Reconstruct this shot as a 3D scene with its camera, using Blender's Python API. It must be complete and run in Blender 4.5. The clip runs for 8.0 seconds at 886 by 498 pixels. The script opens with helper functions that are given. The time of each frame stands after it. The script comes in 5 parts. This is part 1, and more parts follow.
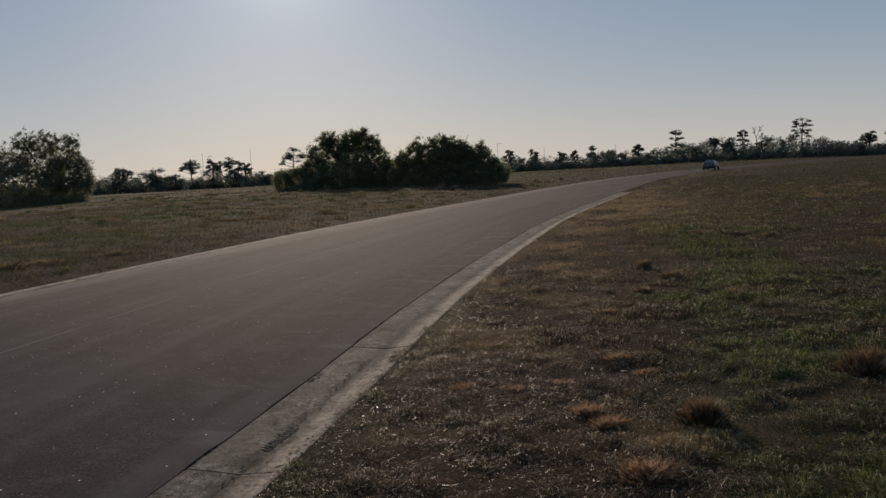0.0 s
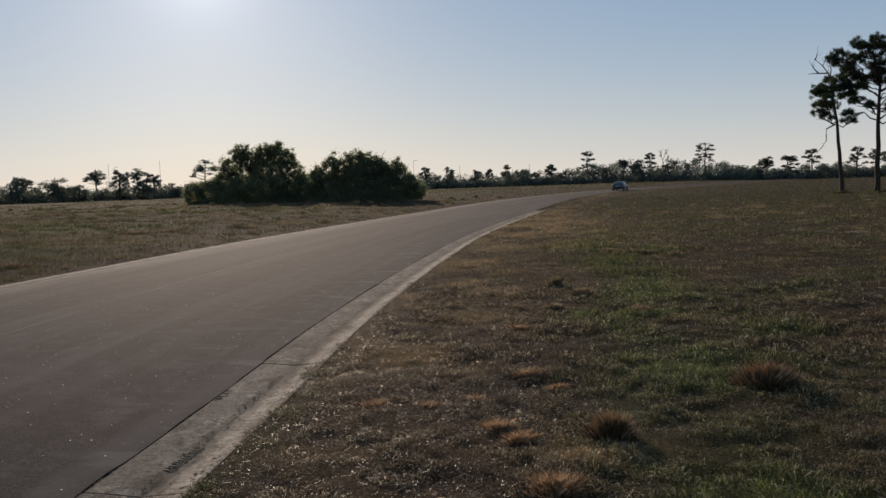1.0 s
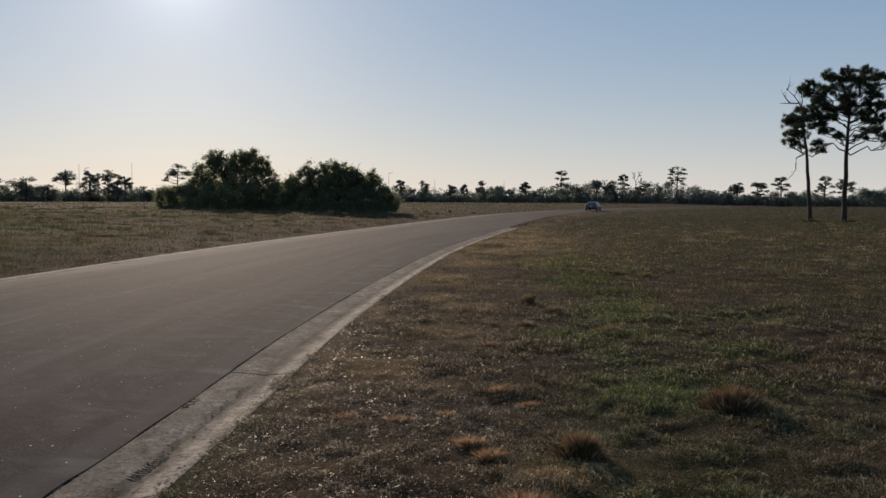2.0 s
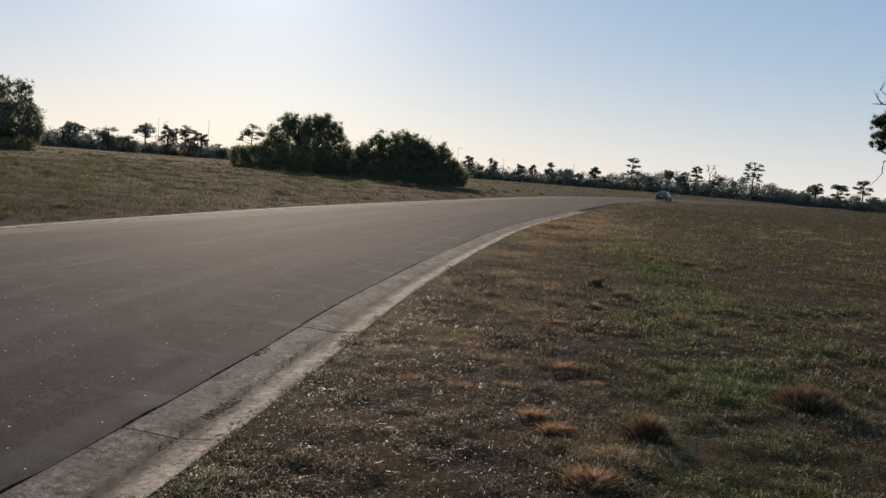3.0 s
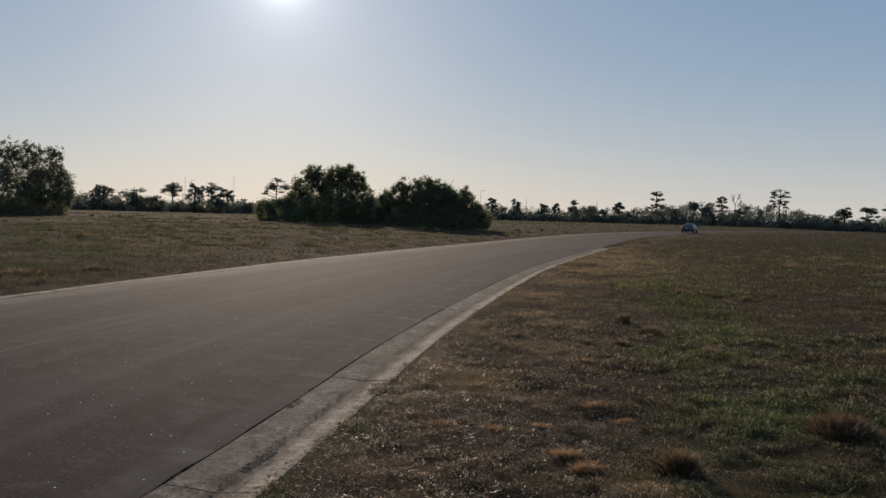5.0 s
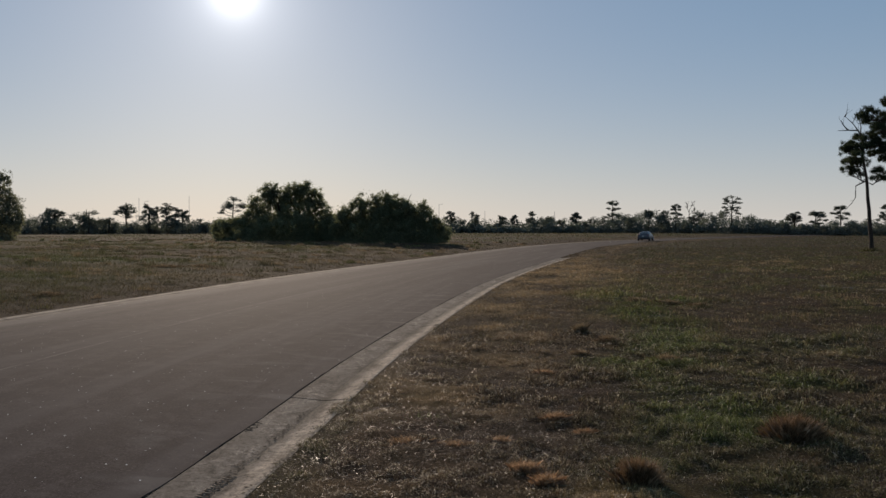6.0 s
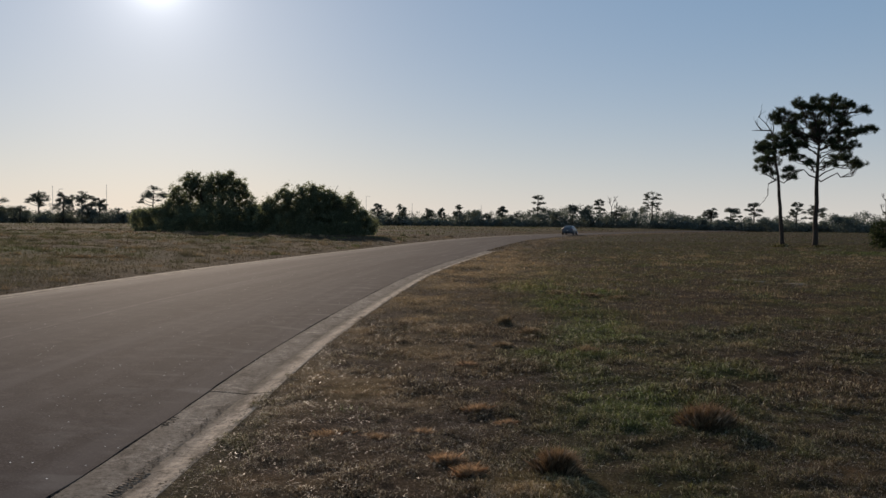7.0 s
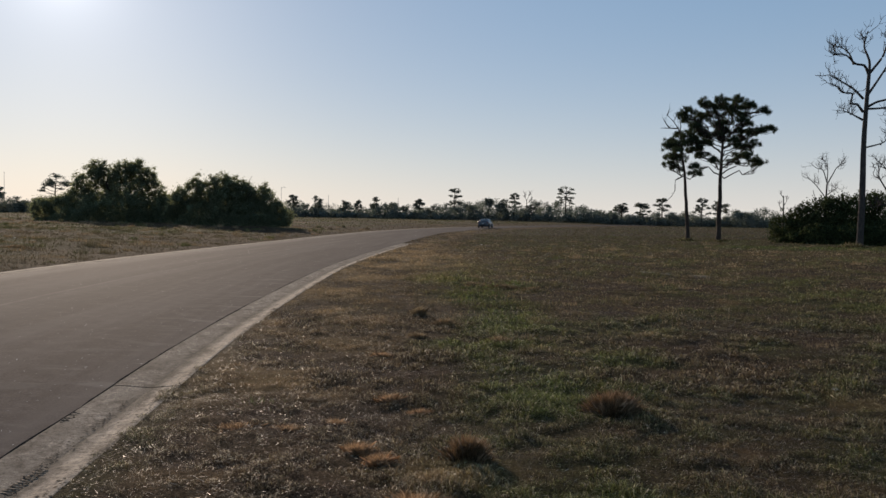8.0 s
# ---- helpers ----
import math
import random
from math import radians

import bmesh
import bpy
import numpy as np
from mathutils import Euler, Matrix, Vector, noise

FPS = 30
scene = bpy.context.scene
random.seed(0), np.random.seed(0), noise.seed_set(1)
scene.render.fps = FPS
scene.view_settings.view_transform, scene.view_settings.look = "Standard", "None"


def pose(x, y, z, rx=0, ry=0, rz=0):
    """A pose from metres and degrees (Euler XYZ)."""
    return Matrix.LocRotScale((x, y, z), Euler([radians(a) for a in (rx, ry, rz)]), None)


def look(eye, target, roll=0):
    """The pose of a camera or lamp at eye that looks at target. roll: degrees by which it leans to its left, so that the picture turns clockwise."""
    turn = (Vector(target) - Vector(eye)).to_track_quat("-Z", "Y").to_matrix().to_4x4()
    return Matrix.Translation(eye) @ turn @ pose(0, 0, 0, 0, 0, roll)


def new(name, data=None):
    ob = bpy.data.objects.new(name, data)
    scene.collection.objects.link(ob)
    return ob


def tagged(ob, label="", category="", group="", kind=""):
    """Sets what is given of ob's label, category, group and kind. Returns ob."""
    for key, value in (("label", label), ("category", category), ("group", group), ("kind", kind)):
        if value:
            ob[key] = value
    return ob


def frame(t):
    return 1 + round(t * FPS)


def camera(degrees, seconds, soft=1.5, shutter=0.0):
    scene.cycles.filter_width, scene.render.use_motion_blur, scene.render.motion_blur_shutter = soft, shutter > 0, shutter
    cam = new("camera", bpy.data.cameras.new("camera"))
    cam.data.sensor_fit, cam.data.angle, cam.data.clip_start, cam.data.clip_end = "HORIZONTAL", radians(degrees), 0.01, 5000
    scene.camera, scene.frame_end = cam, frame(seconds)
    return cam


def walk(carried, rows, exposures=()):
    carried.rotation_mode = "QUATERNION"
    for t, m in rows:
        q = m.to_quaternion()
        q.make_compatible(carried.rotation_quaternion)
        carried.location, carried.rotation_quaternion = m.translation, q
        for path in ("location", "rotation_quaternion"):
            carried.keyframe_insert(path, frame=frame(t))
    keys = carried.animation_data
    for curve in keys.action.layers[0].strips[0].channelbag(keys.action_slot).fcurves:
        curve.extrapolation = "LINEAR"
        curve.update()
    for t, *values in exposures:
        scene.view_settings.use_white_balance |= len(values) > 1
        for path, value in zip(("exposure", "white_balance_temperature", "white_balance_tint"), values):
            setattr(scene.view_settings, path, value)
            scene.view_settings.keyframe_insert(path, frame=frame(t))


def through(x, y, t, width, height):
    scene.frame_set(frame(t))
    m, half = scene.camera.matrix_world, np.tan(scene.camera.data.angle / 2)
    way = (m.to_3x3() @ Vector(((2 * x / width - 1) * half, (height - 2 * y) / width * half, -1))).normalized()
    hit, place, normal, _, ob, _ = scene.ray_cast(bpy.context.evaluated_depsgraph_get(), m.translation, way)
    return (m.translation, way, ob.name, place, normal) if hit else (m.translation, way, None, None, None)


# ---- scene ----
cam = camera(57.6, 8.0)
PATH = [
    (0, (0.006, 0.174, 1.793), (-0.531, 2.092, 1.606), -3.2),
    (0.5, (0.01, 0.176, 1.784), (-0.416, 2.123, 1.618), -2.6),
    (1, (0.013, 0.185, 1.785), (-0.318, 2.151, 1.629), -2.1),
    (1.2, (0.005, 0.189, 1.798), (-0.284, 2.161, 1.642), -1.7),
    (2.3, (-0.051, 0.207, 1.78), (-0.34, 2.183, 1.668), 0.9),
    (2.5, (-0.088, 0.227, 1.769), (-0.43, 2.195, 1.654), 2.5),
    (2.7, (-0.117, 0.237, 1.742), (-0.498, 2.196, 1.603), 3.9),
    (3, (-0.135, 0.171, 1.715), (-0.547, 2.119, 1.529), 4.3),
    (3.2, (-0.165, 0.103, 1.705), (-0.6, 2.045, 1.501), 3.8),
    (3.5, (-0.189, 0.034, 1.731), (-0.668, 1.967, 1.548), 3.0),
    (3.7, (-0.193, 0.049, 1.74), (-0.7, 1.978, 1.585), 2.6),
    (4, (-0.167, 0.055, 1.744), (-0.697, 1.98, 1.625), 2.1),
    (5.5, (-0.058, 0.029, 1.758), (-0.496, 1.979, 1.691), 0.5),
    (6, (-0.042, 0.021, 1.771), (-0.428, 1.983, 1.725), -0.2),
    (6.5, (-0.038, 0.014, 1.767), (-0.346, 1.99, 1.725), -0.0),
    (7, (-0.02, 0.052, 1.763), (-0.227, 2.04, 1.699), 0.4),
    (7.5, (-0.012, 0.056, 1.763), (-0.119, 2.051, 1.683), 0.8),
    (8, (0.011, 0.045, 1.745), (0.01, 2.043, 1.665), 0.9),
]
walk(cam, [(t, look(eye, target, roll)) for t, eye, target, roll in PATH],
     [(0.0, -0.35, 6200, 13.5), (0.5, -0.25, 6200, 13.5), (1.0, 0.04, 6200, 13.5), (2.5, 0.05, 6200, 13.5), (3.0, 0.34, 6200, 13.5), (3.5, 0.62, 6200, 13.5), (4.0, 0.0, 6200, 13.5),
      (4.2, -0.01, 6200, 13.5), (5.5, -0.13, 6200, 13.5), (6.5, -0.09, 6200, 13.5), (8.0, 0.19, 6200, 13.5)])

# ---------------------------------------------------------------- world and sun
SUN_EL, SUN_AZ = radians(16.0), radians(-25.5)
world = bpy.data.worlds.new("sky")
scene.world = world
world.use_nodes = True
wn = world.node_tree
sky = wn.nodes.new("ShaderNodeTexSky")
sky.sky_type = "NISHITA"
sky.sun_disc = False
sky.sun_elevation, sky.sun_rotation = SUN_EL, SUN_AZ
sky.altitude, sky.air_density, sky.dust_density, sky.ozone_density = 0, 1.0, 0.24, 2.0
haze = wn.nodes.new("ShaderNodeMix")
haze.data_type, haze.blend_type = "RGBA", "MIX"
haze.inputs[0].default_value = 0.45
haze.inputs[7].default_value = (5.2, 9.2, 13.4, 1)  # thin high haze over the whole sky
wn.links.new(sky.outputs[0], haze.inputs[6])
# the haze grows thicker and creamier towards the horizon, all round
way = wn.nodes.new("ShaderNodeTexCoord")
split = wn.nodes.new("ShaderNodeSeparateXYZ")
wn.links.new(way.outputs["Generated"], split.inputs[0])
lift = wn.nodes.new("ShaderNodeMath")
lift.operation = "MAXIMUM"
wn.links.new(split.outputs[2], lift.inputs[0])
lift.inputs[1].default_value = 0.0
fade = wn.nodes.new("ShaderNodeMath")
fade.operation = "POWER"
fade.inputs[0].default_value = math.exp(-1 / 0.105)
wn.links.new(lift.outputs[0], fade.inputs[1])
thick = wn.nodes.new("ShaderNodeMath")
thick.operation = "MULTIPLY"
thick.inputs[1].default_value = 0.85
wn.links.new(fade.outputs[0], thick.inputs[0])
low_haze = wn.nodes.new("ShaderNodeMix")
low_haze.data_type = "RGBA"
low_haze.inputs[7].default_value = (14.8, 13.5, 11.4, 1)
wn.links.new(thick.outputs[0], low_haze.inputs[0])
wn.links.new(haze.outputs[2], low_haze.inputs[6])
# the bright ring of forward-scattered light close round the sun
SUN_DIR = Vector((math.sin(SUN_AZ) * math.cos(SUN_EL), math.cos(SUN_AZ) * math.cos(SUN_EL), math.sin(SUN_EL)))
near_sun = wn.nodes.new("ShaderNodeVectorMath")
near_sun.operation = "DOT_PRODUCT"
wn.links.new(way.outputs["Generated"], near_sun.inputs[0])
near_sun.inputs[1].default_value = SUN_DIR
clipped = wn.nodes.new("ShaderNodeMath")
clipped.operation = "MAXIMUM"
clipped.inputs[1].default_value = 0.0
wn.links.new(near_sun.outputs["Value"], clipped.inputs[0])
total = low_haze.outputs[2]
for sharp, tint in ((2600.0, (14.0, 13.6, 12.8, 1)), (480.0, (5.6, 5.5, 5.3, 1)), (60.0, (2.1, 2.0, 1.8, 1)), (8.0, (1.5, 0.7, 0.0, 1))):
    lobe = wn.nodes.new("ShaderNodeMath")
    lobe.operation = "POWER"
    lobe.inputs[1].default_value = sharp
    wn.links.new(clipped.outputs[0], lobe.inputs[0])
    ring = wn.nodes.new("ShaderNodeMix")
    ring.data_type, ring.blend_type = "RGBA", "ADD"
    wn.links.new(lobe.outputs[0], ring.inputs[0])
    wn.links.new(total, ring.inputs[6])
    ring.inputs[7].default_value = tint
    total = ring.outputs[2]
wn.links.new(total, wn.nodes["Background"].inputs[0])
wn.nodes["Background"].inputs[1].default_value = 0.05
lamp = bpy.data.lights.new("sun", "SUN")
lamp.energy, lamp.angle, lamp.color = 5.0, radians(0.5), (1.0, 0.80, 0.58)
sun = new("sun", lamp)
sun.matrix_world = look(SUN_DIR * 50, (0, 0, 0))

# ---------------------------------------------------------------- materials


def shader(name, rough=0.8, spec=0.3, metal=0.0):
    m = bpy.data.materials.new(name)
    m.use_nodes = True
    b = m.node_tree.nodes["Principled BSDF"]
    b.inputs["Roughness"].default_value = rough
    b.inputs["Specular IOR Level"].default_value = spec
    b.inputs["Metallic"].default_value = metal
    return m, m.node_tree, b


def coords(nt):
    return nt.nodes.new("ShaderNodeTexCoord").outputs["Object"]


def noise_tex(nt, vec, scale, detail=4.0, rough=0.6):
    n = nt.nodes.new("ShaderNodeTexNoise")
    n.inputs["Scale"].default_value, n.inputs["Detail"].default_value, n.inputs["Roughness"].default_value = scale, detail, rough
    nt.links.new(vec, n.inputs["Vector"])
    return n.outputs["Fac"]


def ramp(nt, fac, stops):
    r = nt.nodes.new("ShaderNodeValToRGB")
    els = r.color_ramp.elements
    while len(els) < len(stops):
        els.new(0.5)
    for e, (p, c) in zip(els, stops):
        e.position, e.color = p, (*c, 1)
    nt.links.new(fac, r.inputs[0])
    return r.outputs[0]


def mix(nt, fac, a, b, kind="MIX"):
    n = nt.nodes.new("ShaderNodeMix")
    n.data_type, n.blend_type = "RGBA", kind
    for value, socket in ((fac, n.inputs[0]), (a, n.inputs[6]), (b, n.inputs[7])):
        if isinstance(value, (int, float)):
            socket.default_value = value
        elif isinstance(value, tuple):
            socket.default_value = (*value, 1)
        else:
            nt.links.new(value, socket)
    return n.outputs[2]


def maths(nt, op, a, b=0.0, clamp=False):
    n = nt.nodes.new("ShaderNodeMath")
    n.operation, n.use_clamp = op, clamp
    for value, socket in ((a, n.inputs[0]), (b, n.inputs[1])):
        if isinstance(value, (int, float)):
            socket.default_value = value
        else:
            nt.links.new(value, socket)
    return n.outputs[0]


def bump(nt, b, height, dist, strength=0.6):
    n = nt.nodes.new("ShaderNodeBump")
    n.inputs["Strength"].default_value, n.inputs["Distance"].default_value = strength, dist
    nt.links.new(height, n.inputs["Height"])
    nt.links.new(n.outputs[0], b.inputs["Normal"])


def attribute(nt, name):
    n = nt.nodes.new("ShaderNodeAttribute")
    n.attribute_name = name
    return n.outputs["Fac"]


def island(nt):
    return nt.nodes.new("ShaderNodeNewGeometry").outputs["Random Per Island"]


def plain(name, color, rough=0.6, spec=0.4, metal=0.0, grain=0.15, scale=6.0):
    """A paint, plastic or metal with a little unevenness of tone and gloss."""
    m, nt, b = shader(name, rough, spec, metal)
    v = coords(nt)
    dark = tuple(c * (1 - grain) for c in color)
    nt.links.new(ramp(nt, noise_tex(nt, v, scale, 6), [(0.3, dark), (0.7, color)]), b.inputs["Base Color"])
    r = maths(nt, "MULTIPLY_ADD", noise_tex(nt, v, scale * 3), 0.2)
    r.node.inputs[2].default_value = rough - 0.1
    nt.links.new(r, b.inputs["Roughness"])
    return m


def run_coords(nt, stretch):
    """Coordinates that follow the road: across it, and along it drawn out by stretch."""
    c = nt.nodes.new("ShaderNodeCombineXYZ")
    nt.links.new(attribute(nt, "across"), c.inputs[0])
    nt.links.new(maths(nt, "MULTIPLY", attribute(nt, "along"), 1.0 / stretch), c.inputs[1])
    return c.outputs[0]


def make_asphalt():
    m, nt, b = shader("asphalt", 0.95, 0.03)
    v = coords(nt)
    lane = attribute(nt, "across")
    fine, grit = noise_tex(nt, v, 60, 3, 0.8), noise_tex(nt, v, 17, 5, 0.75)
    base = ramp(nt, fine, [(0.36, (0.019, 0.015, 0.0152)), (0.52, (0.041, 0.0325, 0.0322)), (0.66, (0.096, 0.077, 0.075))])
    base = mix(nt, ramp(nt, grit, [(0.42, (0.35,) * 3), (0.55, (0.0,) * 3)]), base, (0.028, 0.023, 0.0225))
    pores = noise_tex(nt, v, 34, 6, 0.85)
    base = mix(nt, 1.0, base, ramp(nt, pores, [(0.38, (0.5, 0.48, 0.5)), (0.5, (1.0, 1.0, 1.0)), (0.62, (1.5, 1.46, 1.42))]), "MULTIPLY")
    mottle = noise_tex(nt, v, 3.4, 6, 0.7)
    base = mix(nt, ramp(nt, mottle, [(0.40, (0.5,) * 3), (0.5, (0.0,) * 3)]), base, (0.031, 0.025, 0.0265))
    base = mix(nt, ramp(nt, mottle, [(0.52, (0.0,) * 3), (0.62, (0.4,) * 3)]), base, (0.085, 0.07, 0.066))
    # long faint streaks and dusty lanes along the way that cars go
    streak = noise_tex(nt, run_coords(nt, 26.0), 1.5, 5, 0.62)
    broad = noise_tex(nt, run_coords(nt, 9.0), 0.45, 3, 0.5)
    base = mix(nt, ramp(nt, streak, [(0.47, (0.0,) * 3), (0.66, (0.5,) * 3)]), base, (0.092, 0.078, 0.074))
    base = mix(nt, ramp(nt, streak, [(0.33, (0.4,) * 3), (0.44, (0.0,) * 3)]), base, (0.036, 0.0305, 0.030))
    base = mix(nt, ramp(nt, broad, [(0.45, (0.0,) * 3), (0.65, (0.35,) * 3)]), base, (0.075, 0.065, 0.062))
    # a dark scuff that wheels have left, the paving seam along the middle, dust beside the gutter
    wander = maths(nt, "MULTIPLY", maths(nt, "SUBTRACT", noise_tex(nt, run_coords(nt, 14.0), 0.5, 3), 0.5), 1.1)
    drift = maths(nt, "ADD", lane, wander)
    for at, wide, much, tone in ((0.0, 0.03, 0.5, (0.165, 0.145, 0.132)), (-0.62, 0.05, 0.30, (0.03, 0.026, 0.026)), (1.05, 0.07, 0.25, (0.03, 0.026, 0.026))):
        line = maths(nt, "LESS_THAN", maths(nt, "ABSOLUTE", maths(nt, "SUBTRACT", drift, at)), wide)
        line = maths(nt, "MULTIPLY", line, ramp(nt, noise_tex(nt, v, 2.3, 5, 0.7), [(0.38, (0.0,) * 3), (0.55, (much,) * 3)]))
        base = mix(nt, line, base, tone)
    side = maths(nt, "MULTIPLY", maths(nt, "SUBTRACT", maths(nt, "ABSOLUTE", lane), 2.5), 0.8, True)
    dust = maths(nt, "MULTIPLY", side, ramp(nt, noise_tex(nt, run_coords(nt, 0.45), 0.8, 3), [(0.56, (0.0,) * 3), (0.64, (0.38,) * 3)]))
    base = mix(nt, dust, base, (0.15, 0.133, 0.12))
    # dust and sand washed over the margin on the left
    margin = maths(nt, "MULTIPLY", maths(nt, "SUBTRACT", maths(nt, "MULTIPLY", lane, -1.0), 2.3), 0.75, True)
    base = mix(nt, maths(nt, "MULTIPLY", margin, ramp(nt, noise_tex(nt, run_coords(nt, 6.0), 0.9, 5, 0.7), [(0.36, (0.15,) * 3), (0.6, (0.8,) * 3)])), base, (0.165, 0.142, 0.122))
    # sun glints on scattered stones, painted in as near-white specks
    for scale, size, few in ((7.5, 0.05, 0.45), (15.0, 0.07, 0.72)):
        cell = nt.nodes.new("ShaderNodeTexVoronoi")
        cell.inputs["Scale"].default_value = scale
        nt.links.new(v, cell.inputs["Vector"])
        spot = maths(nt, "MULTIPLY", maths(nt, "LESS_THAN", cell.outputs["Distance"], size), maths(nt, "GREATER_THAN", cell.outputs["Color"], few))
        base = mix(nt, spot, base, (0.9, 0.88, 0.84))
    nt.links.new(base, b.inputs["Base Color"])
    rr = ramp(nt, grit, [(0.3, (0.9,) * 3), (0.7, (1.0,) * 3)])
    nt.links.new(rr, b.inputs["Roughness"])
    bump(nt, b, fine, 0.003, 0.25)
    return m


def make_concrete():
    m, nt, b = shader("concrete", 0.92, 0.05)
    v = coords(nt)
    over = attribute(nt, "over")
    fine, mid, wide = noise_tex(nt, v, 70, 5, 0.8), noise_tex(nt, v, 9, 8, 0.78), noise_tex(nt, v, 1.3, 5, 0.65)
    base = ramp(nt, mid, [(0.40, (0.036, 0.029, 0.025)), (0.5, (0.108, 0.089, 0.076)), (0.6, (0.235, 0.197, 0.168))])
    base = mix(nt, ramp(nt, fine, [(0.42, (0.8,) * 3), (0.49, (0.0,) * 3)]), base, (0.075, 0.064, 0.055))
    base = mix(nt, ramp(nt, fine, [(0.54, (0.0,) * 3), (0.6, (0.55,) * 3)]), base, (0.46, 0.40, 0.34))
    base = mix(nt, ramp(nt, wide, [(0.46, (0.0,) * 3), (0.54, (0.75,) * 3)]), base, (0.095, 0.08, 0.068))
    # washed sand and the sunlit slope of the outer lip, both put in as a paler colour; a ragged dark line of dirt in
    # the valley
    ragged = maths(nt, "MULTIPLY", maths(nt, "SUBTRACT", noise_tex(nt, v, 2.6, 6, 0.7), 0.5), 0.22)
    place = maths(nt, "ADD", over, ragged)
    sand = ramp(nt, place, [(0.41, (0.0,) * 3), (0.52, (0.62,) * 3)])
    base = mix(nt, maths(nt, "MULTIPLY", sand, ramp(nt, mid, [(0.36, (0.35,) * 3), (0.52, (1.0,) * 3)])), base, (0.42, 0.342, 0.268))
    line = ramp(nt, maths(nt, "ABSOLUTE", maths(nt, "SUBTRACT", place, 0.375)), [(0.01, (1.0,) * 3), (0.10, (0.0,) * 3)])
    base = mix(nt, maths(nt, "MULTIPLY", line, ramp(nt, noise_tex(nt, v, 4.5, 6, 0.75), [(0.40, (0.1,) * 3), (0.54, (0.9,) * 3)])), base, (0.05, 0.042, 0.035))
    thread = ramp(nt, maths(nt, "ABSOLUTE", maths(nt, "SUBTRACT", place, 0.372)), [(0.006, (0.95,) * 3), (0.016, (0.0,) * 3)])
    base = mix(nt, maths(nt, "MULTIPLY", thread, ramp(nt, noise_tex(nt, v, 3.0, 5, 0.7), [(0.44, (0.1,) * 3), (0.52, (1.0,) * 3)])), base, (0.026, 0.022, 0.018))
    edge = ramp(nt, place, [(0.0, (0.7,) * 3), (0.07, (0.0,) * 3)])
    base = mix(nt, maths(nt, "MULTIPLY", edge, ramp(nt, mid, [(0.4, (0.2,) * 3), (0.55, (1.0,) * 3)])), base, (0.06, 0.05, 0.043))
    info = nt.nodes.new("ShaderNodeObjectInfo")
    base = mix(nt, maths(nt, "MULTIPLY", info.outputs["Random"], 0.16), base, (0.33, 0.285, 0.24))
    # blotches of grime and washed places, drawn out along the gutter
    run = nt.nodes.new("ShaderNodeCombineXYZ")
    nt.links.new(over, run.inputs[0])
    nt.links.new(maths(nt, "MULTIPLY", attribute(nt, "along"), 0.4), run.inputs[1])
    grime, spots = noise_tex(nt, run.outputs[0], 3.6, 8, 0.75), noise_tex(nt, v, 22, 6, 0.8)
    base = mix(nt, 1.0, base, ramp(nt, grime, [(0.36, (0.34, 0.32, 0.30)), (0.47, (0.85, 0.83, 0.80)), (0.56, (1.08, 1.06, 1.02)), (0.66, (1.5, 1.48, 1.42))]), "MULTIPLY")
    base = mix(nt, 1.0, base, ramp(nt, spots, [(0.38, (0.45, 0.42, 0.39)), (0.47, (1.0, 1.0, 1.0)), (0.62, (1.35, 1.33, 1.3))]), "MULTIPLY")
    nt.links.new(base, b.inputs["Base Color"])
    bump(nt, b, maths(nt, "ADD", fine, mid), 0.008, 0.6)
    return m


def make_ground():
    m, nt, b = shader("turf_soil", 1.0, 0.03)
    v = coords(nt)
    fine, mid, wide = noise_tex(nt, v, 42, 6, 0.78), noise_tex(nt, v, 2.2, 6, 0.7), noise_tex(nt, v, 0.12, 5)
    dry = ramp(nt, fine, [(0.38, (0.007, 0.0043, 0.0027)), (0.5, (0.033, 0.021, 0.0138)), (0.64, (0.13, 0.085, 0.055))])
    green = ramp(nt, fine, [(0.38, (0.006, 0.007, 0.0026)), (0.5, (0.024, 0.030, 0.0085)), (0.64, (0.085, 0.095, 0.03))])
    gold = ramp(nt, fine, [(0.3, (0.06, 0.038, 0.016)), (0.6, (0.20, 0.13, 0.055))])
    patch = maths(nt, "ADD", attribute(nt, "green"), maths(nt, "MULTIPLY", maths(nt, "SUBTRACT", mid, 0.5), 0.9), True)
    base = mix(nt, patch, dry, green)
    base = mix(nt, attribute(nt, "gold"), base, gold)
    base = mix(nt, ramp(nt, wide, [(0.45, (0.0,) * 3), (0.7, (0.5,) * 3)]), base, (0.055, 0.042, 0.022))
    nt.links.new(base, b.inputs["Base Color"])
    bump(nt, b, maths(nt, "ADD", fine, mid), 0.06, 0.8)
    return m


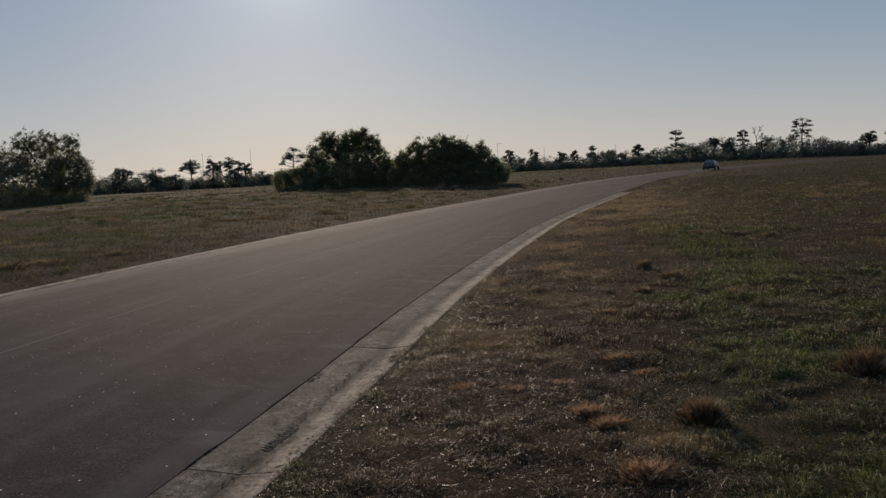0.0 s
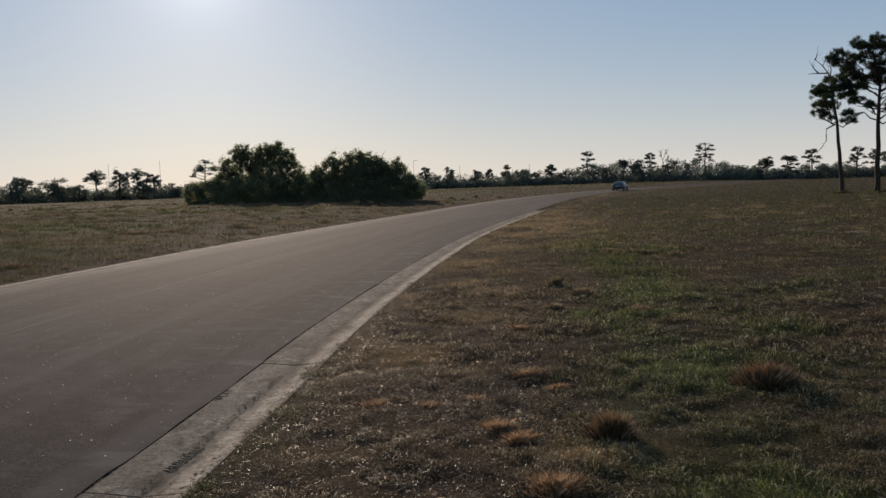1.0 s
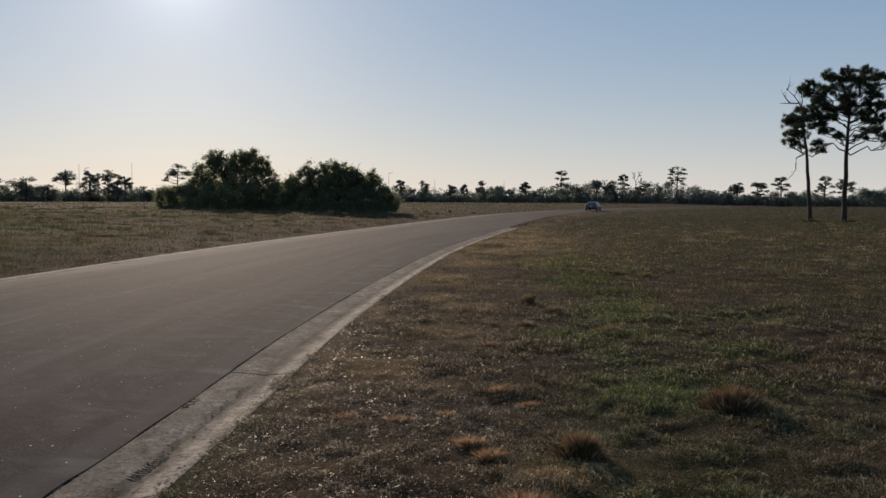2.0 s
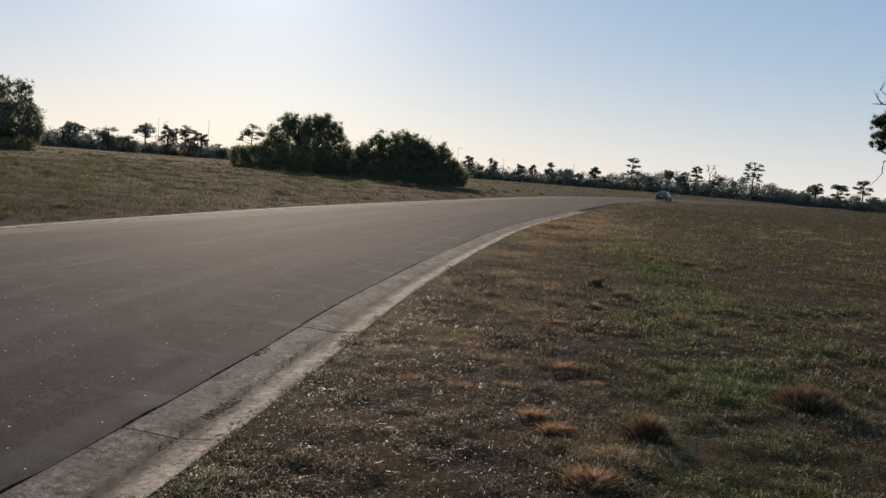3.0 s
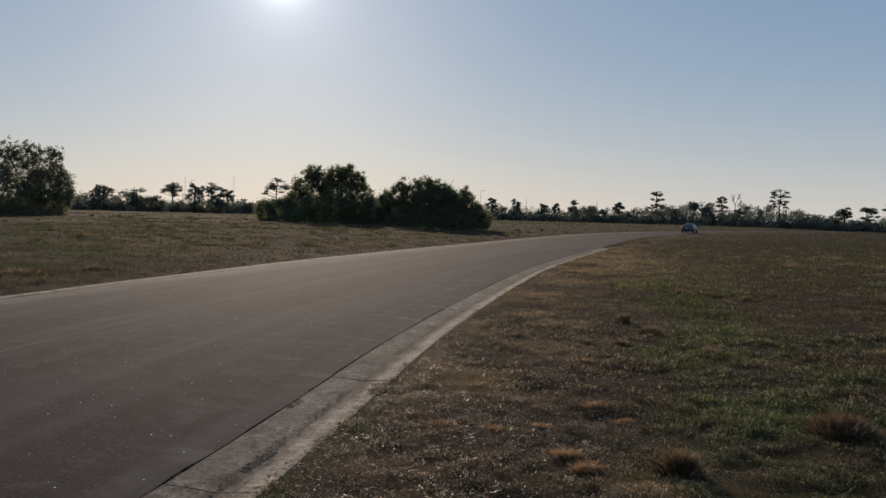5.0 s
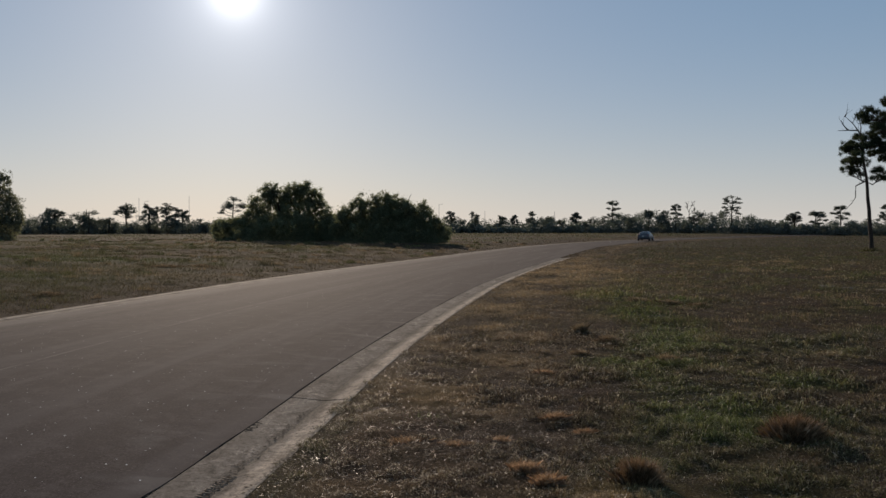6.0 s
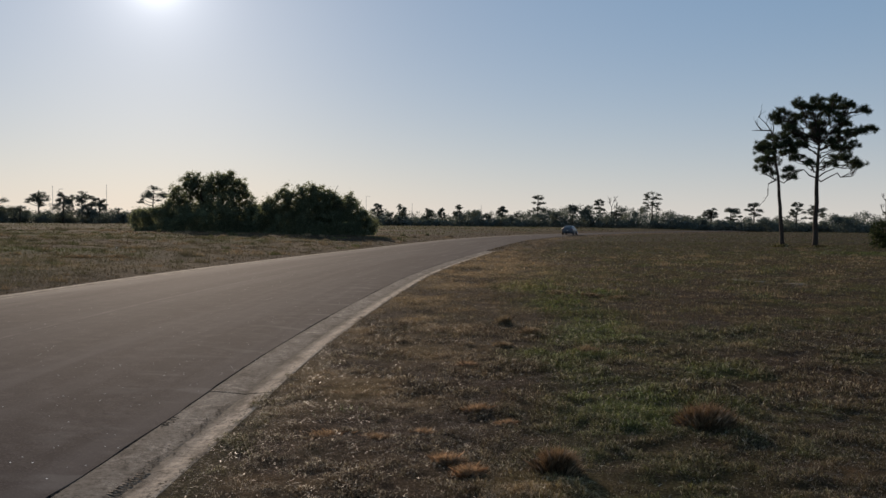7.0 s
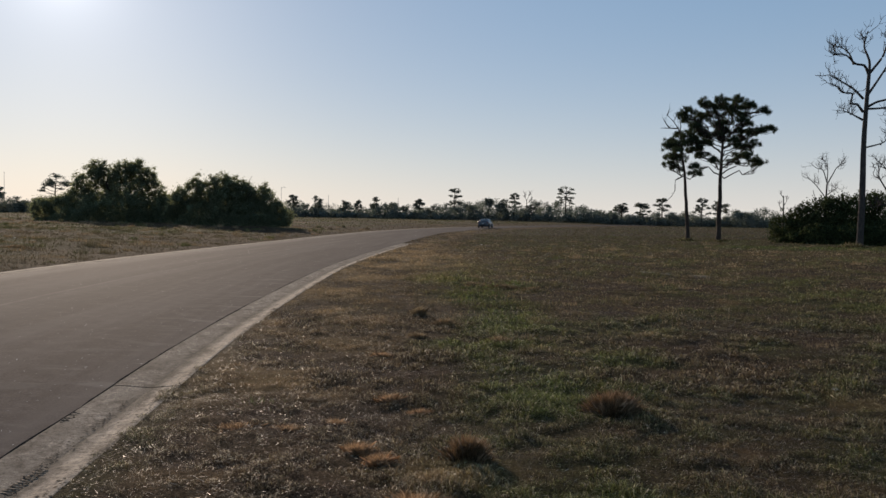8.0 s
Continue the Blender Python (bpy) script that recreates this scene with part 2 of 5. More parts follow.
def make_blades(name="grass_blade", even=0.0, through=0.32, tone=1.0, glow=(1.0, 1.0, 1.0)):
    m, nt, b = shader(name, 0.5 + 0.45 * even, 0.11 * (1 - even))
    r = island(nt)
    dry = ramp(nt, r, [(0.0, (0.014, 0.0085, 0.0055)), (0.45, (0.042, 0.027, 0.0172)), (0.8, (0.15, 0.102, 0.066)), (0.93, (0.32, 0.24, 0.165)), (1.0, (0.62, 0.52, 0.41))])
    green = ramp(nt, r, [(0.0, (0.014, 0.017, 0.006)), (0.5, (0.062, 0.084, 0.017)), (0.86, (0.19, 0.23, 0.055)), (1.0, (0.48, 0.47, 0.3))])
    gold = ramp(nt, r, [(0.0, (0.16, 0.10, 0.06)), (0.6, (0.40, 0.27, 0.165)), (1.0, (0.64, 0.48, 0.33))])
    dry = mix(nt, even, dry, (0.14, 0.108, 0.075))
    green = mix(nt, even, green, (0.10, 0.12, 0.036))
    gold = mix(nt, even * 0.6, gold, (0.46, 0.33, 0.18))
    # tone below 1 darkens tuft blades below their tips, shade put into colour
    low = mix(nt, 1.0, mix(nt, attribute(nt, "green"), dry, green), (tone, tone, tone), "MULTIPLY")
    base = mix(nt, attribute(nt, "gold"), low, gold)
    nt.links.new(base, b.inputs["Base Color"])
    t = nt.nodes.new("ShaderNodeBsdfTranslucent")
    nt.links.new(mix(nt, 1.0, base, glow, "MULTIPLY"), t.inputs["Color"])
    s = nt.nodes.new("ShaderNodeMixShader")
    s.inputs[0].default_value = through
    nt.links.new(b.outputs[0], s.inputs[1])
    nt.links.new(t.outputs[0], s.inputs[2])
    nt.links.new(s.outputs[0], nt.nodes["Material Output"].inputs["Surface"])
    return m


def make_leaf(name, dark, light, through=0.25):
    m, nt, b = shader(name, 0.8, 0.1)
    base = ramp(nt, island(nt), [(0.0, dark), (0.7, light), (1.0, tuple(c * 1.5 for c in light))])
    base = mix(nt, ramp(nt, noise_tex(nt, coords(nt), 0.35, 3), [(0.4, (0.0,) * 3), (0.7, (0.5,) * 3)]), base, dark)
    nt.links.new(base, b.inputs["Base Color"])
    t = nt.nodes.new("ShaderNodeBsdfTranslucent")
    nt.links.new(mix(nt, 1.0, base, (1.5, 1.5, 1.15), "MULTIPLY"), t.inputs["Color"])
    s = nt.nodes.new("ShaderNodeMixShader")
    s.inputs[0].default_value = through
    nt.links.new(b.outputs[0], s.inputs[1])
    nt.links.new(t.outputs[0], s.inputs[2])
    nt.links.new(s.outputs[0], nt.nodes["Material Output"].inputs["Surface"])
    return m


def make_bark(name, dark, light):
    m, nt, b = shader(name, 0.9, 0.15)
    v = coords(nt)
    mp = nt.nodes.new("ShaderNodeMapping")
    mp.inputs["Scale"].default_value = (6, 6, 1.3)
    nt.links.new(v, mp.inputs["Vector"])
    n = noise_tex(nt, mp.outputs[0], 2.0, 6, 0.7)
    nt.links.new(ramp(nt, n, [(0.35, dark), (0.65, light)]), b.inputs["Base Color"])
    bump(nt, b, n, 0.05, 0.8)
    return m


ASPHALT, CONCRETE, SOIL, BLADE = make_asphalt(), make_concrete(), make_ground(), make_blades(glow=(1.15, 1.15, 0.95))
BLADE_MID = make_blades("field_grass_blade", 0.4, 0.3, glow=(1.15, 1.15, 0.95))
BLADE_FAR, BLADE_TUFT, BLADE_GOLD = make_blades("far_grass_blade", 0.6, 0.25), make_blades("bunchgrass_blade", 0.1, 0.28, 0.35, (1.2, 1.0, 0.72)), make_blades("golden_blade", 0.1, 0.6, 1.0, (1.2, 1.12, 1.02))
NEEDLE = make_leaf("pine_needles", (0.02, 0.027, 0.016), (0.052, 0.067, 0.036), 0.25)
# thicket leaves: a darker version of LEAF, with shade put into the colour
LEAF_SHADED = make_leaf("shaded_shrub_leaves", (0.02, 0.028, 0.012), (0.055, 0.068, 0.028), 0.2)
LEAF = make_leaf("shrub_leaves", (0.085, 0.094, 0.064), (0.165, 0.178, 0.118), 0.6)
LEAF_PALE = make_leaf("pale_leaves", (0.09, 0.094, 0.07), (0.16, 0.166, 0.12), 0.45)
# far foliage: distance haze is put into these paler, bluer base colours
WOODS_HAZED = make_leaf("hazed_far_foliage", (0.066, 0.076, 0.068), (0.098, 0.11, 0.096), 0.32)
SCRUB_HAZED = make_leaf("hazed_far_scrub", (0.092, 0.107, 0.098), (0.112, 0.126, 0.114), 0.3)
PINE_BARK = make_bark("pine_bark", (0.022, 0.017, 0.014), (0.066, 0.05, 0.04))
DEAD_BARK = make_bark("dead_wood", (0.028, 0.024, 0.022), (0.08, 0.069, 0.062))
PAINT = plain("silver_blue_paint", (0.075, 0.082, 0.098), 0.35, 0.5, 0.3, 0.06)
CAR_GLASS = plain("tinted_glass", (0.008, 0.009, 0.010), 0.15, 0.25, 0.0, 0.1)
RUBBER = plain("tyre_rubber", (0.02, 0.02, 0.021), 0.8, 0.2)
ALLOY = plain("alloy", (0.55, 0.55, 0.57), 0.32, 0.5, 0.9, 0.1)
TRIM = plain("black_plastic", (0.022, 0.022, 0.024), 0.55, 0.4)
RED_LENS = plain("red_lens", (0.20, 0.012, 0.012), 0.2, 0.5)
PLATE = plain("plate_white", (0.62, 0.63, 0.60), 0.5, 0.4)
STEEL = plain("galvanised_steel", (0.32, 0.32, 0.32), 0.5, 0.4, 0.5)
WHITE = plain("white_plastic", (0.78, 0.78, 0.76), 0.5, 0.4)
DIRT = plain("sand_and_grit", (0.24, 0.21, 0.17), 0.95, 0.05, 0.0, 0.5, 40)

# ---------------------------------------------------------------- mesh helpers
rng = np.random.default_rng(7)


def quick_mesh(name, verts, faces, material, smooth=False, **attrs):
    """A mesh from arrays: faces is an n x k array; attrs are values for each vertex."""
    verts, faces = np.asarray(verts, np.float32), np.asarray(faces, np.int32)
    n, k = faces.shape
    me = bpy.data.meshes.new(name)
    me.vertices.add(len(verts))
    me.vertices.foreach_set("co", verts.ravel())
    me.loops.add(n * k)
    me.loops.foreach_set("vertex_index", faces.ravel())
    me.polygons.add(n)
    me.polygons.foreach_set("loop_start", np.arange(0, n * k, k, dtype=np.int32))
    me.polygons.foreach_set("use_smooth", np.full(n, smooth))
    for key, values in attrs.items():
        a = me.attributes.new(key, "FLOAT", "POINT")
        a.data.foreach_set("value", np.asarray(values, np.float32))
    me.materials.append(material)
    me.update(calc_edges=True)
    me.validate()
    return me


def bm_mesh(name, bm, material, smooth=False):
    me = bpy.data.meshes.new(name)
    bm.to_mesh(me)
    bm.free()
    if smooth:
        for p in me.polygons:
            p.use_smooth = True
    me.materials.append(material)
    return me


def child(name, me, parent, label="", m=None):
    ob = new(name, me)
    ob.parent = parent
    if m is not None:
        ob.matrix_basis = m
    return tagged(ob, label) if label else ob


def lattice(ix, iy, seed):
    """A fixed random value for each whole-number place."""
    h = (ix.astype(np.int64) * 374761393 + iy.astype(np.int64) * 668265263 + seed * 1442695) & 0x7FFFFFFF
    h = ((h ^ (h >> 13)) * 1274126177) & 0x7FFFFFFF
    return ((h ^ (h >> 16)) & 0xFFFF) / 65535.0


def value_noise(x, y, scale, seed=0, octaves=3):
    x, y = np.asarray(x, float) * scale, np.asarray(y, float) * scale
    total, weight = 0.0, 0.0
    for o in range(octaves):
        fx, fy = np.floor(x), np.floor(y)
        u, v = x - fx, y - fy
        u, v = u * u * (3 - 2 * u), v * v * (3 - 2 * v)
        a, b = lattice(fx, fy, seed + o), lattice(fx + 1, fy, seed + o)
        c, d = lattice(fx, fy + 1, seed + o), lattice(fx + 1, fy + 1, seed + o)
        total = total + 0.55**o * ((a * (1 - u) + b * u) * (1 - v) + (c * (1 - u) + d * u) * v)
        weight += 0.55**o
        x, y = x * 2.03 + 17, y * 2.03 + 31
    return total / weight


# ---------------------------------------------------------------- the road's line
LINE = np.array([(24.0, -110), (8.5, -70), (-0.4, -40), (-5.0, -15), (-6.35, -4), (-6.94, 5), (-7.35, 10), (-7.6, 15), (-7.78, 22), (-7.78, 29), (-7.3, 40), (-6.4, 54), (-5.2, 72),
                 (-2.9, 94), (3.0, 124), (9.0, 143), (21, 174), (46, 225), (95, 310), (170, 430)])


def spline(points, step):
    """A smooth line through the points, cut into steps of about that length."""
    p = np.vstack([2 * points[0] - points[1], points, 2 * points[-1] - points[-2]])
    out = []
    for k in range(1, len(p) - 2):
        a, b, c, d = p[k - 1 : k + 3]
        for s in np.linspace(0, 1, max(2, int(np.linalg.norm(c - b) / step)), endpoint=False):
            out.append(0.5 * (2 * b + (c - a) * s + (2 * a - 5 * b + 4 * c - d) * s**2 + (3 * b - a - 3 * c + d) * s**3))
    return np.array(out + [points[-1]])


CENTRE = spline(LINE, 0.25)
TANGENT = np.gradient(CENTRE, axis=0)
TANGENT /= np.linalg.norm(TANGENT, axis=1, keepdims=True)
RIGHT = np.stack([TANGENT[:, 1], -TANGENT[:, 0]], 1)
ALONG = np.r_[0, np.cumsum(np.linalg.norm(np.diff(CENTRE, axis=0), axis=1))]
HALF, GUTTER = 3.9, 0.66
GUTTER_END = 51.5  # the right-hand gutter stops here


def road_offset(x, y):
    """How far to the right of the road's middle each place lies."""
    x, y = np.ravel(x), np.ravel(y)
    out = np.empty(len(x))
    some, way = CENTRE[::8], RIGHT[::8]
    for a in range(0, len(x), 20000):
        dx, dy = x[a : a + 20000, None] - some[:, 0], y[a : a + 20000, None] - some[:, 1]
        near = np.argmin(dx * dx + dy * dy, axis=1)
        r = np.arange(len(near))
        side = dx[r, near] * way[near, 0] + dy[r, near] * way[near, 1]
        out[a : a + 20000] = side
        far = np.sqrt(dx[r, near] ** 2 + dy[r, near] ** 2)
        big = far > 40
        out[a : a + 20000][big] = np.sign(side[big]) * far[big]
    return out


def paved(off, y):
    """How far from the road's middle the paving reaches on that side."""
    return HALF + np.where((off > 0) & (y > GUTTER_END + 1), -0.05, GUTTER)


def land(x, y, off=None):
    """The height of the ground."""
    x, y = np.ravel(np.asarray(x, float)), np.ravel(np.asarray(y, float))
    off = road_offset(x, y) if off is None else off
    left = np.maximum(-off - HALF - GUTTER, 0)
    z = 0.72 * (1 - np.exp(-np.maximum(left - 0.3, 0) / 13)) + 0.35 * np.clip((left - 50) / 150, 0, 1)
    right = np.maximum(off - HALF - GUTTER, 0)
    level = np.where(off > 0, np.clip((60 - y) / 35, 0.12, 1), 1.0)  # the field by the far bend is mown flat, a little below the road
    z = z - 0.16 * np.clip(right / 2.5, 0, 1) * np.clip((y - 35) / 30, 0, 1)
    z = z + (value_noise(x, y, 0.35, 3) - 0.5) * 0.10 * level * np.clip((left + right) / 2.0, 0, 1)
    z = z + (value_noise(x, y, 0.16, 13, 3) - 0.5) * 0.34 * np.clip((left - 1.0) / 6.0, 0, 1)
    z = z + (value_noise(x, y, 2.2, 9) - 0.5) * 0.055 * level * np.clip((left + right) / 0.6, 0, 1)
    z = z + (value_noise(x, y, 6.5, 15, 2) - 0.5) * 0.045 * level * np.clip((left + right) / 0.5, 0, 1)
    inside = paved(off, y) - np.abs(off)
    return z - 0.16 * np.clip((inside - 0.04) / 0.35, 0, 1)


def zones(x, y):
    """How green, and how golden and dry, the grass is at each place."""
    off = road_offset(x, y)
    right = off - HALF - GUTTER
    big, small = value_noise(x, y, 0.11, 21, 3), value_noise(x, y, 0.9, 27, 3)
    green = np.clip(0.12 + (big - 0.4) * 1.3 + (small - 0.5) * 1.6, 0, 0.75) + 0.22 * np.clip((y - 30) / 25, 0, 1)
    # a dry verge beside the road, greener ground a few steps off it
    verge = np.clip((right - 1.6) / 2.0, 0, 1)
    band = 1.05 - 0.06 * np.maximum(y - 10, 0)
    sway = x + (value_noise(x, y, 0.45, 71, 2) - 0.5) * 2.4
    spot = np.exp(-(((sway - band) / np.where(sway > band, 1.5, 0.65)) ** 2)) * np.clip((y - 2.5) / 3.0, 0.3, 1) * np.clip((30 - y) / 8, 0, 1)
    edge = np.exp(-((right - 0.12) / 0.22) ** 2) * np.clip(1.3 - y / 9, 0, 1)
    green = np.where(right > 0, np.clip(green * verge * 0.9 + spot * np.clip(2.3 * small - 0.2, 0, 1.2), 0, 1), np.clip(0.32 + 3.4 * (value_noise(x * 0.4, y, 0.2, 51, 3) - 0.45), 0, 0.9) * np.clip(-(off + HALF) / 10, 0.1, 1))
    green = np.clip(green * np.clip((62 - y) / 30, np.where(right > 0, 0.65, 0.8), 1) + edge * 0.6, 0, 1)
    gold = np.exp(-(((x + 1.0) / 2.6) ** 2 + ((y - 33) / 9) ** 2)) * np.clip(small * 2.4 - 0.6, 0, 0.75)
    gold = gold + np.clip(value_noise(x, y, 1.3, 41, 2) - 0.68, 0, 1) * 2.0 * (right > 0)
    gold = gold + np.where(right > 0, np.exp(-((right - 0.8) / 1.6) ** 2) * np.clip(small * 2.2 - 0.75, 0, 0.75) * np.clip((y - 4) / 6, 0.6, 1), 0)
    gold = gold + np.where(right < 0, np.clip(value_noise(x * 0.5, y, 0.26, 45, 3) - 0.48, 0, 1) * 1.1, 0)
    green = np.clip(green + 0.9 * np.exp(-(((x - 26) / 9) ** 2 + ((y - 57) / 4) ** 2)), 0, 1)  # a lush strip before the thicket
    return green, np.clip(gold, 0, 1)


# ---------------------------------------------------------------- ground
def axis_steps(cuts):
    out = [cuts[0][0]]
    for a, b, step in cuts:
        out += list(np.linspace(a, b, max(2, int((b - a) / step) + 1))[1:])
    return np.array(out)


gx = axis_steps([(-3000, -600, 300), (-600, -150, 30), (-150, -40, 4), (-40, -16, 1.0), (-16, -3.2, 0.25), (-3.2, 4.6, 0.085), (4.6, 10, 0.2), (10, 60, 0.8), (60, 200, 5), (200, 600, 40), (600, 3000, 300)])
gy = axis_steps([(-3000, -600, 300), (-600, -120, 40), (-120, -5, 3.0), (-5, 3.4, 0.4), (3.4, 13, 0.085), (13, 30, 0.25), (30, 90, 0.8), (90, 180, 1.6), (180, 320, 4), (320, 700, 40), (700, 4000, 300)])
X, Y = np.meshgrid(gx, gy)
nx, ny = len(gx), len(gy)
idx = np.arange(nx * ny).reshape(ny, nx)
quads = np.stack([idx[:-1, :-1], idx[:-1, 1:], idx[1:, 1:], idx[1:, :-1]], -1).reshape(-1, 4)
fx, fy = X.ravel(), Y.ravel()
gg, go = zones(fx, fy)
ground = new("ground", quick_mesh("ground", np.stack([fx, fy, land(fx, fy)], 1), quads, SOIL, True, green=gg, gold=go))
tagged(ground, "dry brown and green mown grassland with bare soil", "ground", kind="structure")


# ---------------------------------------------------------------- road and gutters
def strip(name, sections, start, stop, material, parent=None, ragged=0.0, **attrs):
    """A slab that follows the road: sections are (offset to the right, height) from one side to the other."""
    keep = np.where((ALONG >= start) & (ALONG <= stop))[0]
    mids = np.vstack([at_along(start), CENTRE[keep], at_along(stop)])
    ways = np.vstack([way_along(start), RIGHT[keep], way_along(stop)])
    k = len(sections)
    off, z = np.array([s[0] for s in sections]), np.array([s[1] for s in sections])
    v = np.empty((len(mids), k, 3))
    v[:, :, :2] = mids[:, None] + ways[:, None] * off[None, :, None]
    v[:, :, 2] = z
    if ragged:
        for edge in (0, k - 3):
            v[:, edge, :2] += ways * ((value_noise(mids[:, 0], mids[:, 1], 3.1, 81 + edge, 2) - 0.5) * ragged)[:, None]
    i = np.arange(len(mids) * k).reshape(len(mids), k)
    ring = np.roll(i, -1, axis=1)
    f = np.stack([i[:-1], i[1:], ring[1:], ring[:-1]], -1).reshape(-1, 4)
    made = {key: np.tile(value, len(mids)) for key, value in attrs.items()}
    made["along"] = np.repeat(np.concatenate([[start], ALONG[keep], [stop]]), k)
    me = quick_mesh(name, v.reshape(-1, 3), f, material, False, **made)
    # close both ends
    bm = bmesh.new()
    bm.from_mesh(me)
    bm.verts.ensure_lookup_table()
    for row in (i[0], i[-1]):
        try:
            bm.faces.new([bm.verts[j] for j in row])
        except ValueError:
            pass
    bmesh.ops.recalc_face_normals(bm, faces=bm.faces)
    bm.to_mesh(me)
    bm.free()
    ob = new(name, me)
    ob.parent = parent
    return ob


def at_along(s):
    return np.array([np.interp(s, ALONG, CENTRE[:, 0]), np.interp(s, ALONG, CENTRE[:, 1])])


def way_along(s):
    w = np.array([np.interp(s, ALONG, RIGHT[:, 0]), np.interp(s, ALONG, RIGHT[:, 1])])
    return w / np.linalg.norm(w)


across = list(np.linspace(-HALF, HALF, 13))
road_cut = [(o, 0.012 + 0.09 * (1 - (o / HALF) ** 2)) for o in across] + [(HALF, -0.10), (-HALF, -0.10)]
road = strip("road", road_cut, 0, ALONG[-1], ASPHALT, ragged=0.045, across=[o for o, _ in road_cut])
tagged(road, "worn grey asphalt road with pale dusty streaks", "road", kind="structure")


def gutter(side, name):
    edge = HALF + 0.016
    cut = [(0.0, 0.008), (0.12, 0.002), (0.30, -0.014), (0.365, -0.020), (0.42, -0.012), (0.54, -0.002), (0.62, 0.005), (0.645, 0.001), (0.65, -0.12), (0.0, -0.12)]
    host = tagged(new(name), "weathered concrete valley gutter along the road edge", "gutter", kind="structure")
    s0 = np.interp(4.285, CENTRE[:, 1], ALONG)
    length = 3.42
    first, last = int(-s0 / length) + 1, int((ALONG[-1] - s0) / length) - 1
    for k in range(first, last):
        a, b = s0 + k * length, s0 + (k + 1) * length - 0.02
        y = at_along(a)[1]
        if y < -25 or y > (GUTTER_END - 2.5 if side > 0 else 190):
            continue
        strip("slab", [(side * (edge + o), z + (0.003 if k % 2 else 0)) for o, z in cut], a, b, CONCRETE, host, over=[o for o, _ in cut])
    return host


gutter(1, "gutter_1")
gutter(-1, "gutter_2")

# ---------------------------------------------------------------- plants


def leaf_faces(centres, size, flat=0.0, narrow=0.55):
    """Small leaf-shaped faces, turned at random, one round each centre."""
    n = len(centres)
    a = rng.normal(size=(n, 3))
    a[:, 2] *= 1 - flat
    a /= np.linalg.norm(a, axis=1, keepdims=True)
    b = np.cross(a, rng.normal(size=(n, 3)))
    b /= np.linalg.norm(b, axis=1, keepdims=True)
    s = size * rng.uniform(0.6, 1.35, (n, 1))
    v = np.stack([centres - a * s, centres + a * s * 0.6 + b * s * narrow * 1.25, centres + a * s * 0.6 - b * s * narrow * 1.25], 1)
    return v.reshape(-1, 3), np.arange(3 * n).reshape(n, 3)


def join(parts):
    verts, faces, base = [], [], 0
    for v, f in parts:
        verts.append(v)
        faces.append(f + base)
        base += len(v)
    return np.vstack(verts), np.vstack(faces)


def tube(points, radii, sides=7):
    """A tapering, bending limb through the points."""
    p = np.asarray(points, float)
    t = np.gradient(p, axis=0)
    t /= np.linalg.norm(t, axis=1, keepdims=True) + 1e-9
    ref = np.where(np.abs(t[:, 2:3]) > 0.9, [[1.0, 0, 0]], [[0, 0, 1.0]])
    u = np.cross(t, ref)
    u /= np.linalg.norm(u, axis=1, keepdims=True) + 1e-9
    w = np.cross(t, u)
    ang = np.linspace(0, 2 * math.pi, sides, endpoint=False)
    ring = u[:, None] * np.cos(ang)[None, :, None] + w[:, None] * np.sin(ang)[None, :, None]
    v = p[:, None] + ring * np.asarray(radii)[:, None, None]
    i = np.arange(len(p) * sides).reshape(len(p), sides)
    j = np.roll(i, -1, axis=1)
    return v.reshape(-1, 3), np.stack([i[:-1], j[:-1], j[1:], i[1:]], -1).reshape(-1, 4)


def bend(a, b, sag=0.1, n=6, wander=0.06):
    """A crooked line from a to b that rises or droops on its way."""
    a, b = np.asarray(a, float), np.asarray(b, float)
    s = np.linspace(0, 1, n)[:, None]
    long = np.linalg.norm(b - a)
    p = a + (b - a) * s
    p[:, 2] += -sag * long * np.sin(math.pi * s[:, 0])
    p[1:-1] += rng.normal(size=(n - 2, 3)) * wander * long
    return p


def thing(name, x, y, label, category, group="", turn=0.0):
    ob = new(name)
    ob.matrix_basis = pose(x, y, float(land(x, y)[0]) - 0.03, 0, 0, turn)
    return tagged(ob, label, category, group)


def clump_points(n, cx, cy, cz, rx, ry, rz, shell=0.55):
    d = rng.normal(size=(n, 3))
    d /= np.linalg.norm(d, axis=1, keepdims=True)
    r = (shell + (1 - shell) * rng.random((n, 1)) ** 0.7) * rng.uniform(0.82, 1.08, (n, 1))
    return np.array([cx, cy, cz]) + d * r * [rx, ry, rz]


